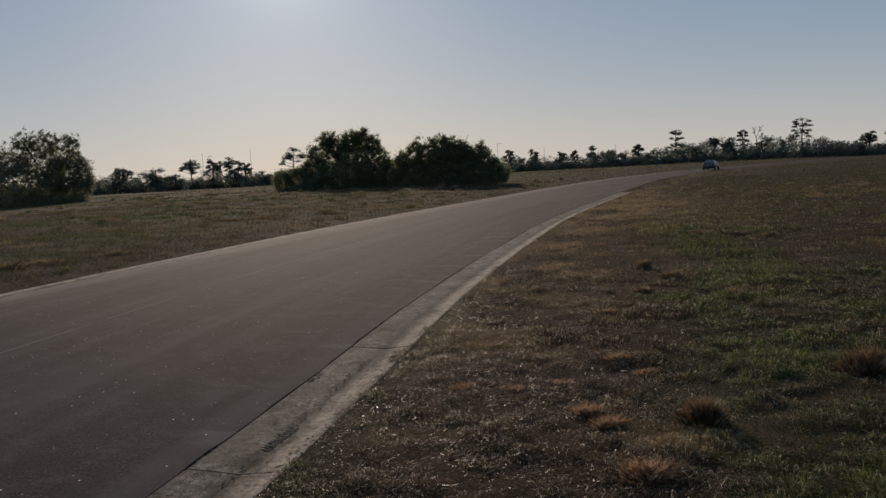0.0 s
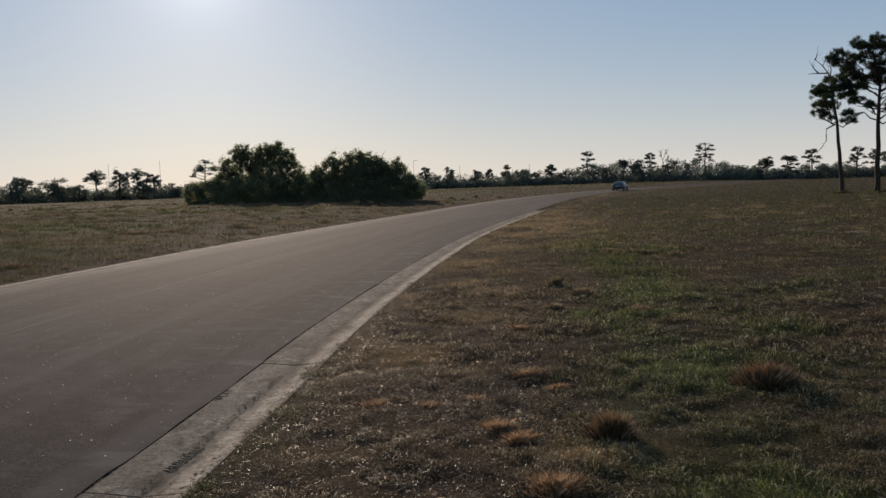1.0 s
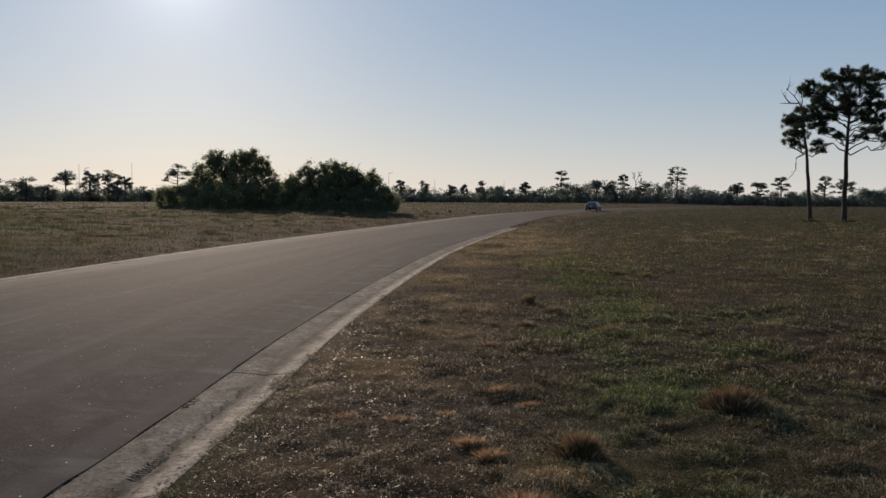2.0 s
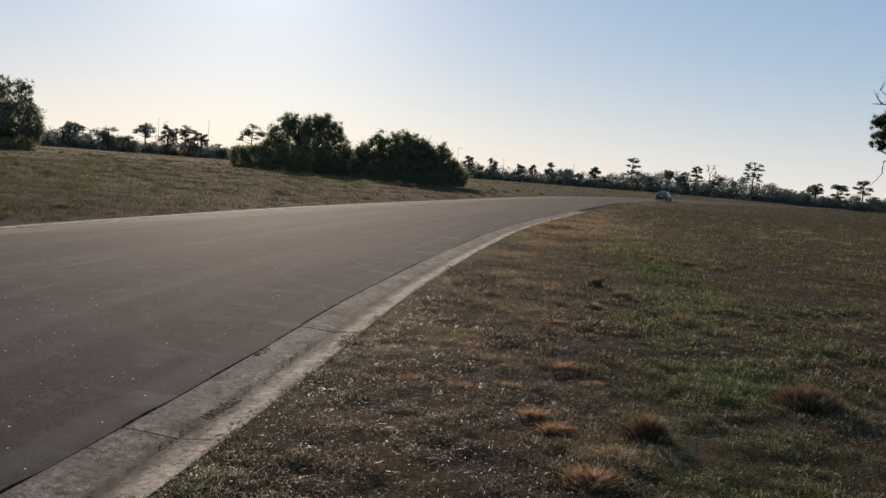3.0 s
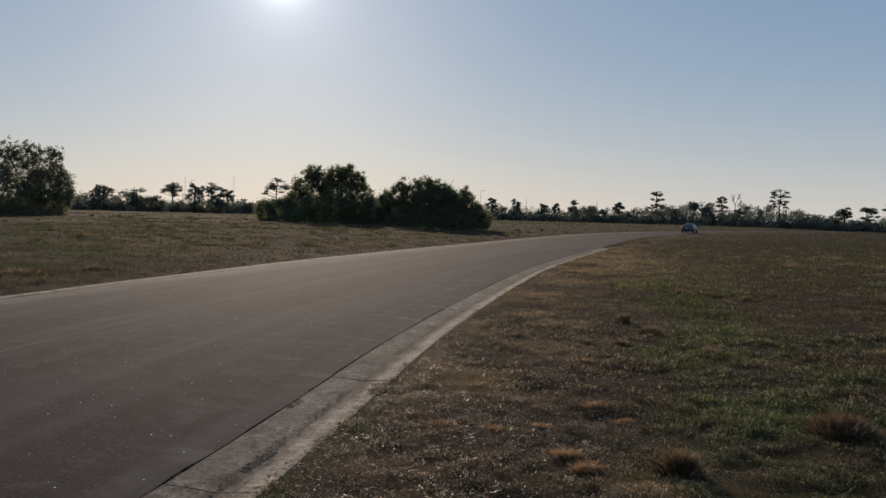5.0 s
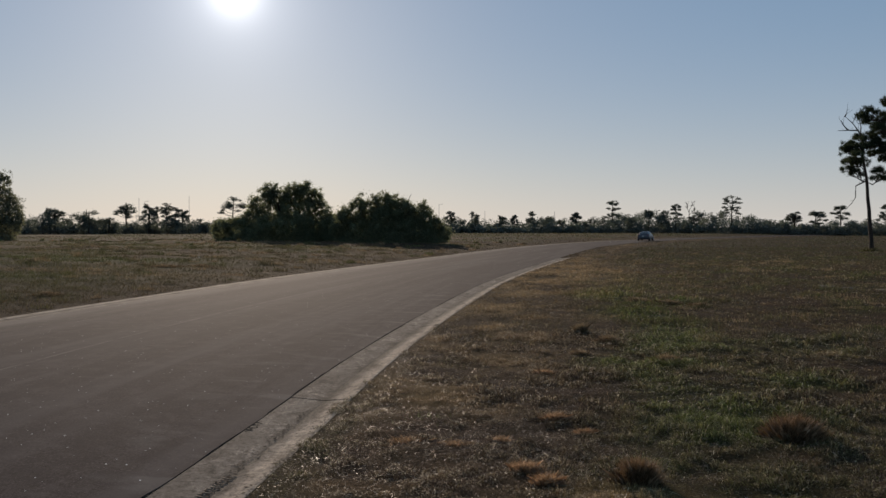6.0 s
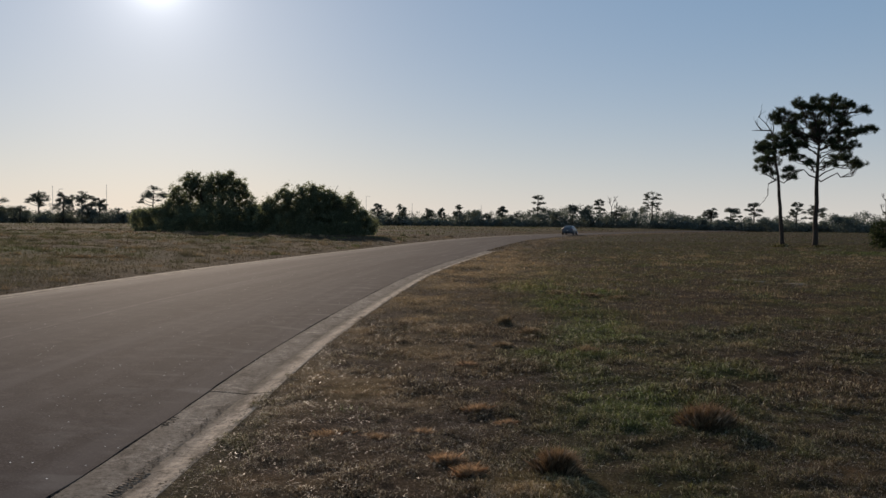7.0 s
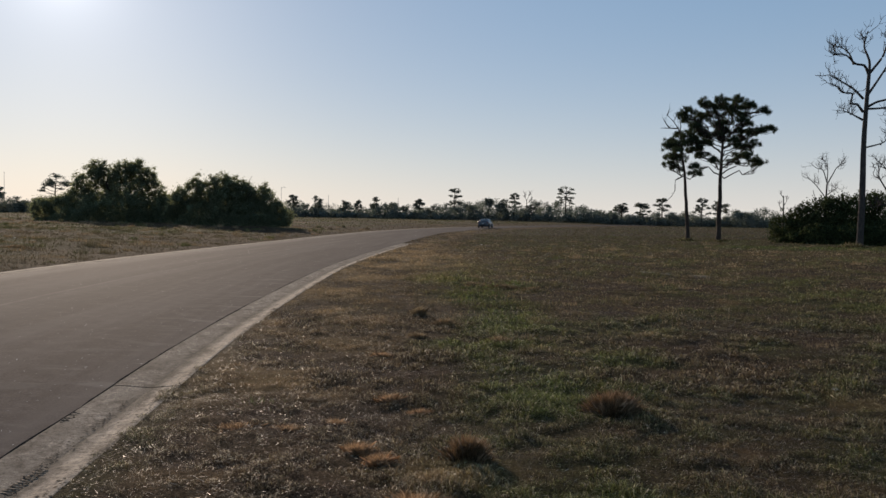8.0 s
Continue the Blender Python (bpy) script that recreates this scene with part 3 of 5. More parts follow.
def shrub_mass(name, x, y, lumps, leaves, size, label, material, turn=0.0, stems=(), category="bush", depth=0.8):
    """A broad bush: each lump is (across, height, half width, half height); its leaves crowd the outside and thin out at the top."""
    ob = thing(name, x, y, label, category, turn=turn)
    area = np.array([l[2] * l[3] for l in lumps])
    parts, core = [], []
    for (cx, cz, rx, rz, *thin), share in zip(lumps, area / area.sum()):
        cz, rz = cz * 0.95, rz * 0.95
        airy = thin[0] if thin else 0.0
        n = int(leaves * share * (1 - 0.45 * airy))
        cy = rng.uniform(-0.25, 0.25) * rx
        # uneven outline: each lump is made of many smaller sprays
        k = max(40, int(rx * rz * (60 - 30 * airy)))
        seeds = clump_points(k, cx, cy, cz, rx * 0.95, rx * depth * 0.95, rz * 0.95, 0.55 - 0.35 * airy)
        loose = rng.random(k) < 0.38
        seeds[loose] += (seeds[loose] - np.array([cx, cy, cz])) * rng.uniform(0.05, 0.3, (loose.sum(), 1))
        seeds[:, 2] = np.abs(seeds[:, 2])
        pick = np.minimum((rng.random(n) ** 1.2 * k).astype(int), k - 1)
        pts = seeds[pick] + rng.normal(size=(n, 3)) * rng.uniform(0.06, 0.24 - 0.05 * airy, (n, 1))
        keep = pts[:, 2] > 0.02
        parts.append(leaf_faces(pts[keep], size))
    # a skirt of leaves down to the ground all round
    x0, x1 = min(l[0] - l[2] for l in lumps if l[1] - l[3] < 0.8), max(l[0] + l[2] for l in lumps if l[1] - l[3] < 0.8)
    n = leaves // 5
    a = rng.uniform(0, 2 * math.pi, n)
    lift = 0.5 + 2.4 * value_noise(np.cos(a) * 5 + x, np.sin(a) * 5 + y, 1.0, 35, 3)
    lift *= 1 - 0.75 * np.abs(np.cos(a)) ** 4
    z = lift * rng.random(n) ** 1.4
    rr = rng.uniform(0.6, 1.0, n) * (1 - 0.10 * z) * (0.82 + 0.2 * value_noise(np.cos(a) * 5 + x, np.sin(a) * 5 + y, 1.3, 31, 3))
    sx_, sy_ = (x0 + x1) / 2 + np.cos(a) * rr * (x1 - x0) / 2, np.sin(a) * rr * (x1 - x0) * 0.27
    parts.append(leaf_faces(np.stack([sx_, sy_, z + 0.03], 1), size * 1.1))
    v, f = join(parts)
    child("crown", quick_mesh("crown", v, f, material), ob)
    for i, (sx, top, r) in enumerate(stems):
        limb = [tube(bend((sx * 0.4, 0, 0), (sx, rng.uniform(-0.6, 0.6), top), -0.05, 8), np.linspace(r, r * 0.25, 8), 6)]
        for _ in range(7):
            a = bend((sx * 0.4, 0, 0), (sx, 0, top), -0.05, 8, 0)[rng.integers(3, 7)]
            limb.append(tube(bend(a, a + np.array([rng.uniform(-1.6, 1.6), rng.uniform(-1.5, 1.5), rng.uniform(0.5, 1.8)]), 0.05), np.linspace(r * 0.35, 0.02, 6), 5))
        v, f = join(limb)
        child("trunk", quick_mesh("trunk", v, f, PINE_BARK, True), ob)
    return ob


def needle_tufts(centres, n, length):
    """Brushes of long thin needles, each spreading up and out from one twig's end."""
    k = len(centres)
    d = rng.normal(size=(k * n, 3))
    d[:, 2] += 0.55
    d /= np.linalg.norm(d, axis=1, keepdims=True)
    a = np.repeat(centres, n, axis=0) + rng.normal(size=(k * n, 3)) * length * 0.22
    b = a + d * length * rng.uniform(0.6, 1.2, (k * n, 1))
    side = np.cross(d, rng.normal(size=(k * n, 3)))
    side /= np.linalg.norm(side, axis=1, keepdims=True)
    w = length * 0.05
    v = np.stack([a + side * w, b, a - side * w], 1).reshape(-1, 3)
    return v, np.arange(3 * k * n).reshape(k * n, 3)


def pine(x, y, height, radius, clumps, lean, label, needles, length, twigs=(), group=""):
    """A slash pine: a bare, nearly straight trunk, crooked limbs that fork into twigs, and flat clouds of needles given as (across, height, radius)."""
    ob = thing("pine_tree", x, y, label, "pine tree", group)
    top = height * 0.93
    n = 12
    zs = np.linspace(0, top, n)
    spine = np.stack([lean * (zs / top) ** 1.5 + rng.normal(size=n) * 0.03, rng.normal(size=n) * 0.03, zs], 1)
    radii = radius * (1 - 0.66 * (zs / top) ** 1.3)
    radii[0] *= 1.25
    v, f = tube(spine, radii, 10)
    child("trunk", quick_mesh("trunk", v, f, PINE_BARK, True), ob)
    leaves = []
    for cx, cz, r in clumps:
        cy = rng.uniform(-1, 1) * min(2.2, 0.5 * abs(cx) + 0.8)
        k = 18
        # a low dome: most brushes on the upper side, a few trailing below
        spread = np.array([1.25, 1.25, 0.5]) * r
        ends = np.array([cx, cy, cz]) + np.clip(rng.normal(size=(k, 3)) * 0.55, -1.1, 1.1) * spread
        ends[:, 2] -= 0.35 * r * (((ends[:, 0] - cx) / (1.3 * r)) ** 2)
        leaves.append(needle_tufts(ends, needles // 14, length))
        start_z = min(top * 0.84, max(top * 0.56, cz - 0.3 * abs(cx) - 0.5))
        sx = np.interp(start_z, zs, spine[:, 0])
        r0 = np.interp(start_z, zs, radii) * 0.45
        limb = bend((sx, 0, start_z), (cx, cy, cz - 0.2 * r), rng.uniform(-0.1, 0.16), 8, 0.055)
        wood = [tube(limb, np.linspace(r0, 0.028, 8), 6)]
        for e in ends[::2]:
            wood.append(tube(bend(limb[rng.integers(4, 7)], e, 0.08, 4, 0.05), np.linspace(0.026, 0.012, 4), 4))
        v, f = join(wood)
        child("branch", quick_mesh("branch", v, f, PINE_BARK, True), ob)
    for line in twigs:
        pts = np.array([(a, rng.normal() * 0.1, b) for a, b in line])
        bare = [tube(pts, np.linspace(0.07, 0.02, len(pts)), 5)]
        curly_twigs(pts, 0.016, 3, 0.8, bare, 0)
        v, f = join(bare)
        child("dead_branch", quick_mesh("dead_branch", v, f, DEAD_BARK, True), ob, "bare dead hanging branch")
    v, f = join(leaves)
    child("crown", quick_mesh("crown", v, f, NEEDLE), ob)
    return ob


def curly_twigs(path, r, count, long, out, depth=1):
    """Crooked twigs that leave a limb along its outer part, curl upwards and fork again."""
    p = np.asarray(path, float)
    for _ in range(count):
        s = rng.uniform(0.25, 1.0) * (len(p) - 1)
        i = min(int(s), len(p) - 2)
        at = p[i] + (p[i + 1] - p[i]) * (s - i)
        d = p[i + 1] - p[i]
        d = d / (np.linalg.norm(d) + 1e-9) + rng.normal(size=3) * 0.75
        step = long * rng.uniform(0.5, 1.15) / 6
        q = [at]
        for _ in range(6):
            d = d + rng.normal(size=3) * 0.34 + np.array([0, 0, 0.2])
            d /= np.linalg.norm(d)
            q.append(q[-1] + d * step)
        out.append(tube(q, np.linspace(r, r * 0.45, 7), 4))
        if depth:
            curly_twigs(q, r * 0.6, 4, long * 0.55, out, depth - 1)


def dead_tree(x, y, radius, stem, limbs, label, twigs=9, long=1.1, twig=0.03):
    """A leafless tree: its stem and its limbs are lines of (across, height); twigs curl from each limb."""
    ob = thing("dead_tree", x, y, label, "dead tree", "bare trees")
    p = np.array([(a, rng.normal() * 0.02, b) for a, b in stem])
    keep = spline(p, 0.5)
    rad = radius * (1 - 0.5 * np.linspace(0, 1, len(keep)) ** 1.2)
    rad[0] *= 1.2
    v, f = tube(keep, rad, 10)
    child("trunk", quick_mesh("trunk", v, f, DEAD_BARK, True), ob)
    for r, sway, line in limbs:
        away = np.linspace(0, 1, len(line)) * sway
        q = spline(np.array([(a, c + rng.normal() * 0.05 * min(1, k), b) for k, ((a, b), c) in enumerate(zip(line, away))]), 0.22)
        out = [tube(q, np.linspace(r, max(0.35 * r, 0.02), len(q)), 7)]
        curly_twigs(q[len(q) // 4 :], twig, twigs, long, out)
        v, f = join(out)
        child("branch", quick_mesh("branch", v, f, DEAD_BARK, True), ob)
    return ob


# the two tall pines on the right-hand field
pine(22.85, 75.5, 10.7, 0.18,
     [(-1.8, 8.4, 0.51), (-1.4, 7.4, 0.48), (-1.9, 7.8, 0.54), (-1.0, 7.0, 0.50), (-0.6, 9.1, 0.48), (0.1, 9.2, 0.55), (-0.3, 9.9, 0.6), (0.3, 8.6, 0.6), (-1.0, 9.2, 0.6), (0.5, 6.4, 0.45), (-1.4, 8.1, 0.57),
      (-1.7, 8.9, 0.52), (-0.8, 7.9, 0.50), (-2.1, 9.0, 0.5), (-1.5, 9.4, 0.5), (-0.9, 10.0, 0.5), (0.3, 10.3, 0.5)],
     -0.95, "slender slash pine with a sparse crown and dead lower branches", 900, 0.3,
     [[(-0.3, 6.2), (-0.9, 5.9), (-1.3, 5.7), (-1.35, 5.2), (-1.3, 4.7), (-1.6, 4.2), (-2.0, 3.8)],
      [(-0.75, 9.6), (-1.2, 10.5), (-1.6, 11.1), (-2.2, 11.7)], [(-1.6, 11.1), (-1.4, 11.5), (-1.35, 11.9)], [(-1.2, 10.5), (-1.9, 10.5), (-2.8, 10.5)],
      [(-1.9, 10.5), (-2.3, 10.9), (-2.5, 11.4)], [(-2.2, 11.7), (-2.1, 12.0)], [(-1.0, 10.1), (-0.9, 10.7), (-1.1, 11.4)], [(-0.6, 6.0), (-1.2, 6.4), (-2.0, 6.7)]], "field pines")
pine(25.6, 75.2, 11.9, 0.22,
     [(-3.1, 12.15, 0.5), (-2.1, 12.75, 0.55), (-1.3, 12.65, 0.5), (-0.5, 13.05, 0.55), (0.3, 12.65, 0.5), (1.1, 13.15, 0.6), (1.9, 13.05, 0.6), (3, 12.85, 0.45), (3.1, 11.95, 0.4), (2, 11.85, 0.5), (0.9, 12.05, 0.55), (-0.1, 11.85, 0.55), (-1.2, 11.85, 0.55),
      (-2.1, 11.65, 0.55), (-3.2, 11.35, 0.55), (-2.1, 11.05, 0.5), (-2.9, 10.55, 0.45), (-0.3, 11.05, 0.5), (0.7, 11.15, 0.5), (-0.3, 10.05, 0.6), (-1.3, 10.05, 0.55), (0.7, 10.45, 0.5), (1.5, 10.35, 0.5), (2.5, 10.15, 0.5), (3, 10.35, 0.5), (3.5, 10.35, 0.5),
      (4.2, 10.50, 0.4), (3.1, 8.95, 0.45), (2.6, 9.15, 0.45), (1.1, 9.45, 0.5), (1.5, 8.95, 0.45), (-1.5, 9.15, 0.5), (-2.3, 8.65, 0.45), (-1.5, 8.05, 0.5), (-1, 7.55, 0.45), (1.4, 7.55, 0.55), (1.8, 8.05, 0.5), (3.1, 7.55, 0.45), (4, 7.45, 0.5),
      (-2.4, 6.95, 0.4), (-3.4, 11.75, 0.5), (2, 12.55, 0.5), (1, 12.45, 0.5), (-0.5, 12.35, 0.5), (-1.9, 10.3, 0.5), (1.5, 11.2, 0.5), (2.3, 11.0, 0.45), (0.2, 10.5, 0.5), (-0.9, 9.5, 0.45), (2.2, 9.8, 0.5), (2.2, 8.0, 0.5), (-2.6, 9.4, 0.4)],
     0.2, "tall slash pine with a broad flat-topped crown", 1000, 0.3, (), "field pines")

# bare trees and thicket past the pines
dead_tree(32.0, 62.0, 0.26, [(0, 0), (0.05, 4), (0.05, 8), (0.1, 10.5), (0.25, 13.3)],
          [(0.09, 0.3, [(-0.1, 9.8), (-0.95, 10.3), (-1.45, 10.5)]),
           (0.1, -0.5, [(-0.1, 10.4), (-0.6, 11.0), (-1.15, 11.0), (-1.1, 11.75), (-1.8, 11.8), (-2.3, 12.2), (-2.9, 12.4)]),
           (0.1, 0.6, [(-0.1, 11.4), (-0.8, 12.2), (-1.75, 12.8), (-2.5, 13.3)]),
           (0.11, -0.4, [(0.2, 13.3), (-0.2, 13.9), (-0.95, 14.0), (-1.75, 14.6), (-2.7, 14.7)]),
           (0.08, 0.8, [(-0.95, 14.0), (-1.15, 14.9), (-1.7, 15.4), (-2.2, 15.6)]),
           (0.11, 0.2, [(0.25, 13.3), (0.3, 14.3), (-0.1, 15.4), (0.0, 16.1), (0.2, 16.6)]),
           (0.11, -0.5, [(0.25, 13.3), (1.15, 14.6), (1.35, 15.7), (1.3, 16.5)]),
           (0.1, 0.5, [(0.2, 11.7), (0.95, 12.8), (1.65, 13.9), (2.3, 15.0), (2.6, 15.9)]),
           (0.1, -0.3, [(0.2, 10.8), (0.95, 11.2), (1.65, 11.4), (2.6, 12.0), (3.1, 12.8)]),
           (0.09, 0.4, [(0.2, 10.65), (1.65, 10.8), (2.8, 11.3), (3.4, 11.9)]),
           (0.07, 0.0, [(0.15, 7.7), (1.05, 7.95), (1.65, 8.2), (2.2, 8.9)])],
          "tall leafless dead pine with grey forking limbs", 10, 1.25)
dead_tree(37.0, 67.0, 0.15, [(0, 0), (0.05, 3), (-0.05, 5.2)],
          [(0.08, 0.3, [(-0.05, 4.4), (-0.5, 5.0), (-0.9, 5.9), (-0.8, 6.6)]), (0.08, -0.3, [(-0.05, 5.2), (0.2, 6.4), (0.1, 7.5), (0.4, 8.4)]),
           (0.07, 0.5, [(0, 4.0), (0.8, 5.0), (1.6, 6.2)]), (0.06, -0.4, [(0, 3.4), (-0.9, 3.5), (-1.6, 3.2)]), (0.07, 0.2, [(0, 5.0), (-0.5, 6.5), (-1.2, 7.2)])],
          "smaller leafless dead tree behind the thicket", 8, 1.0)
dead_tree(34.9, 74.0, 0.13, [(0, 0), (0.05, 3.0), (0.1, 5.4)],
          [(0.06, 0.3, [(0.1, 5.4), (0.65, 6.4), (1.1, 7.1), (1.9, 7.5)]), (0.05, -0.3, [(0.1, 5.6), (-0.3, 6.7), (-1.0, 6.9), (-1.4, 7.2)]),
           (0.05, 0.2, [(0.1, 5.6), (0.15, 6.8), (0.0, 7.5), (-0.5, 7.8)]), (0.05, -0.4, [(0.05, 4.2), (-1.0, 5.4), (-1.9, 6.0)]), (0.04, 0.3, [(0.05, 4.4), (0.9, 5.0), (1.3, 5.2)])],
          "bare grey tree standing up out of the thicket", 11, 1.0, 0.016)
dead_tree(31.7, 75.5, 0.09, [(0, 0), (0.05, 2.5), (0.0, 4.4)],
          [(0.04, 0.1, [(0.0, 3.4), (0.3, 3.9), (0.35, 4.3)]), (0.04, -0.1, [(0.0, 3.0), (-0.35, 3.5), (-0.4, 3.9)]), (0.04, 0.1, [(0.0, 4.2), (-0.3, 4.6)])],
          "short broken dead snag beside the thicket", 3, 0.4, 0.02)
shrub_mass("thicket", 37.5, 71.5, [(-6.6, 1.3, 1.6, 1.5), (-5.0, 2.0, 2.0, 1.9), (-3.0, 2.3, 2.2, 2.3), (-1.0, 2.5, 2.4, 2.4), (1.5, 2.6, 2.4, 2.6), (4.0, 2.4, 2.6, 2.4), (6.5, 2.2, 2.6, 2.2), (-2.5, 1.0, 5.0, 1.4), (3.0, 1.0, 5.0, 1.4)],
           100000, 0.086, "dense dark green thicket of rounded shrubs", LEAF_SHADED, -26, ((-4.0, 3.6, 0.09), (-1.0, 4.4, 0.1), (3.0, 4.2, 0.1)), "thicket")

# the large bushes across the road
shrub_mass("oak_clump", -34.6, 87.5, [(-8.0, 1.3, 1.2, 1.4), (-6.4, 1.5, 1.6, 1.5), (-4.6, 2.2, 1.7, 1.9), (-3.6, 4.3, 1.5, 1.7, 0.5), (-2.8, 5.7, 1.2, 1.4, 0.7), (-1.5, 5.1, 1.5, 1.6, 0.5), (-0.2, 5.6, 1.4, 1.5, 0.6),
                                     (1.0, 5.9, 1.3, 1.45, 0.7), (2.1, 5.3, 1.1, 1.4, 0.7), (2.9, 4.4, 1.0, 1.5, 0.8), (3.5, 3.2, 1.0, 1.5, 0.8), (0.0, 3.4, 3.0, 2.0, 0.4), (-0.6, 1.7, 4.6, 2.0), (2.8, 1.2, 2.2, 1.5), (4.4, 1.5, 1.8, 1.6)],
           150000, 0.075, "tall rounded oak clump with sky showing through its top", LEAF, 20, ((-2.2, 5.5, 0.16), (0.6, 6.4, 0.2), (2.8, 5.4, 0.15)), "oak clump")
shrub_mass("bush", -22.2, 83.8, [(-5.2, 2.0, 1.2, 1.8), (-4.2, 3.1, 1.2, 1.7, 0.5), (-3.2, 4.2, 0.9, 1.3, 0.7), (-2.2, 3.3, 1.3, 1.6), (-0.9, 4.2, 1.3, 1.7, 0.3), (0.2, 4.3, 1.2, 1.5, 0.3), (1.2, 3.7, 1.1, 1.5), (2.4, 3.1, 1.1, 1.4, 0.4),
                                (3.6, 3.7, 0.7, 1.1, 0.8), (3.8, 2.5, 1.1, 1.3), (4.8, 1.6, 1.0, 1.2), (5.7, 0.9, 0.9, 0.9), (-2.0, 1.4, 4.0, 1.7), (2.2, 1.4, 3.2, 1.6), (-0.6, 2.6, 2.6, 1.5), (1.6, 2.4, 2.0, 1.3)],
           150000, 0.072, "broad dark green bush with a dense skirt to the ground", LEAF, 15, ((-1.5, 4.2, 0.13), (1.5, 4.0, 0.13)))
shrub_mass("tree_clump", -71.0, 76.0, [(-11.0, 3.2, 3.5, 2.9), (-7.0, 3.6, 3.3, 3.2), (-3.2, 4.0, 2.6, 2.5), (-0.6, 5.4, 1.8, 2.1, 0.8), (0.8, 7.2, 1.3, 1.9, 1), (2.3, 7.1, 1.4, 1.8, 1), (3.6, 7.3, 1.3, 1.7, 1), (5.0, 7.1, 1.3, 1.7, 1), (6.1, 6.9, 0.9, 1.7, 1),
                                      (6.3, 5.2, 1.2, 1.6, 0.8), (7.0, 3.2, 1.2, 2.0), (2.6, 4.4, 3.4, 2.5, 0.2), (4.9, 3.4, 2.4, 2.5), (-1.0, 2.4, 6.0, 2.6), (5.6, 1.8, 2.6, 2.0), (-8.0, 2.0, 5.0, 2.2)],
           160000, 0.082, "large spreading tree clump with pale feathery upper leaves", LEAF_PALE, 42, ((-2.5, 7.0, 0.2), (1.5, 7.8, 0.2)), "tree clump")


# far pines and round trees along the edge of the woods
def far_tree(x, y, height, width, style, label):
    ob = thing("far_pine" if style != "round" else "far_tree", x, y, label, "pine tree" if style != "round" else "tree", "trees along the far woods")
    crown = []
    v, f = tube(bend((0, 0, 0), (rng.normal() * 0.2, 0, height * 0.93), 0, 7, 0.008), np.linspace(0.26, 0.09, 7), 6)
    child("trunk", quick_mesh("trunk", v, f, PINE_BARK, True), ob)
    w = width / 2 * (1.2 if style == "flat" else 1.0)
    # spots: (across, height, half width, half height) of each cloud of needles or leaves
    if style == "round":
        spots = [(rng.uniform(-0.62, 0.62) * w, height * rng.uniform(0.3, 0.78), w * rng.uniform(0.32, 0.55), w * rng.uniform(0.22, 0.36)) for _ in range(13)] + [(rng.uniform(-0.2, 0.2) * w, height * 0.84, w * 0.45, height * 0.1)]
    elif style == "tier":
        spots = [(rng.uniform(-0.15, 0.15) * w, height * 0.955, w * 0.5, 0.38), (-0.35 * w, height * 0.925, w * 0.3, 0.3), (0.38 * w, height * 0.91, w * 0.3, 0.3)]
        for k, h in enumerate(np.array((0.86, 0.77, 0.67, 0.6, 0.52)) + rng.normal(size=5) * 0.02):
            for sgn in (-1, 1):
                if rng.random() < 0.86:
                    reach = w * (0.6, 0.85, 0.95, 0.7, 1.0)[k] * rng.uniform(0.7, 1.1)
                    spots.append((sgn * reach * 0.62, height * (h + rng.uniform(-0.03, 0.03)), reach * rng.uniform(0.32, 0.52), rng.uniform(0.3, 0.6)))
            spots.append((rng.uniform(-0.3, 0.3) * w, height * (h + 0.03), w * rng.uniform(0.2, 0.36), 0.5))
    else:
        spots = []
        for _ in range(15):
            a, q = rng.uniform(0, 2 * math.pi), math.sqrt(rng.random())
            u = math.cos(a) * q
            spots.append((u * w * 0.72, height * (0.79 + 0.16 * math.sin(a) * q - 0.09 * u * u), w * rng.uniform(0.24, 0.38), height * rng.uniform(0.06, 0.1)))
        spots += [(rng.uniform(-0.7, 0.7) * w, height * rng.uniform(0.48, 0.68), w * rng.uniform(0.16, 0.3), height * rng.uniform(0.03, 0.055)) for _ in range(5)]
    wood = []
    for cx, cz, r, tall in spots:
        cy = rng.uniform(-0.5, 0.5) * w
        sprays = clump_points(12, cx, cy, cz, r * 0.85, r * 0.85, tall * 0.8, 0.1)
        crown.append(leaf_faces(sprays[rng.integers(0, 12, 420)] + rng.normal(size=(420, 3)) * np.array([0.26, 0.26, 0.15]) * (0.4 + 0.3 * r), 0.11))
        if style != "round":
            wood.append(tube(bend((0, 0, cz - 0.25 * abs(cx) - 0.3), (cx, cy, cz - 0.1), 0.05, 5), np.linspace(0.09, 0.04, 5), 4))
    if wood:
        v, f = join(wood)
        child("branches", quick_mesh("branches", v, f, PINE_BARK), ob)
    v, f = join(crown)
    child("crown", quick_mesh("crown", v, f, WOODS_HAZED), ob)
    return ob


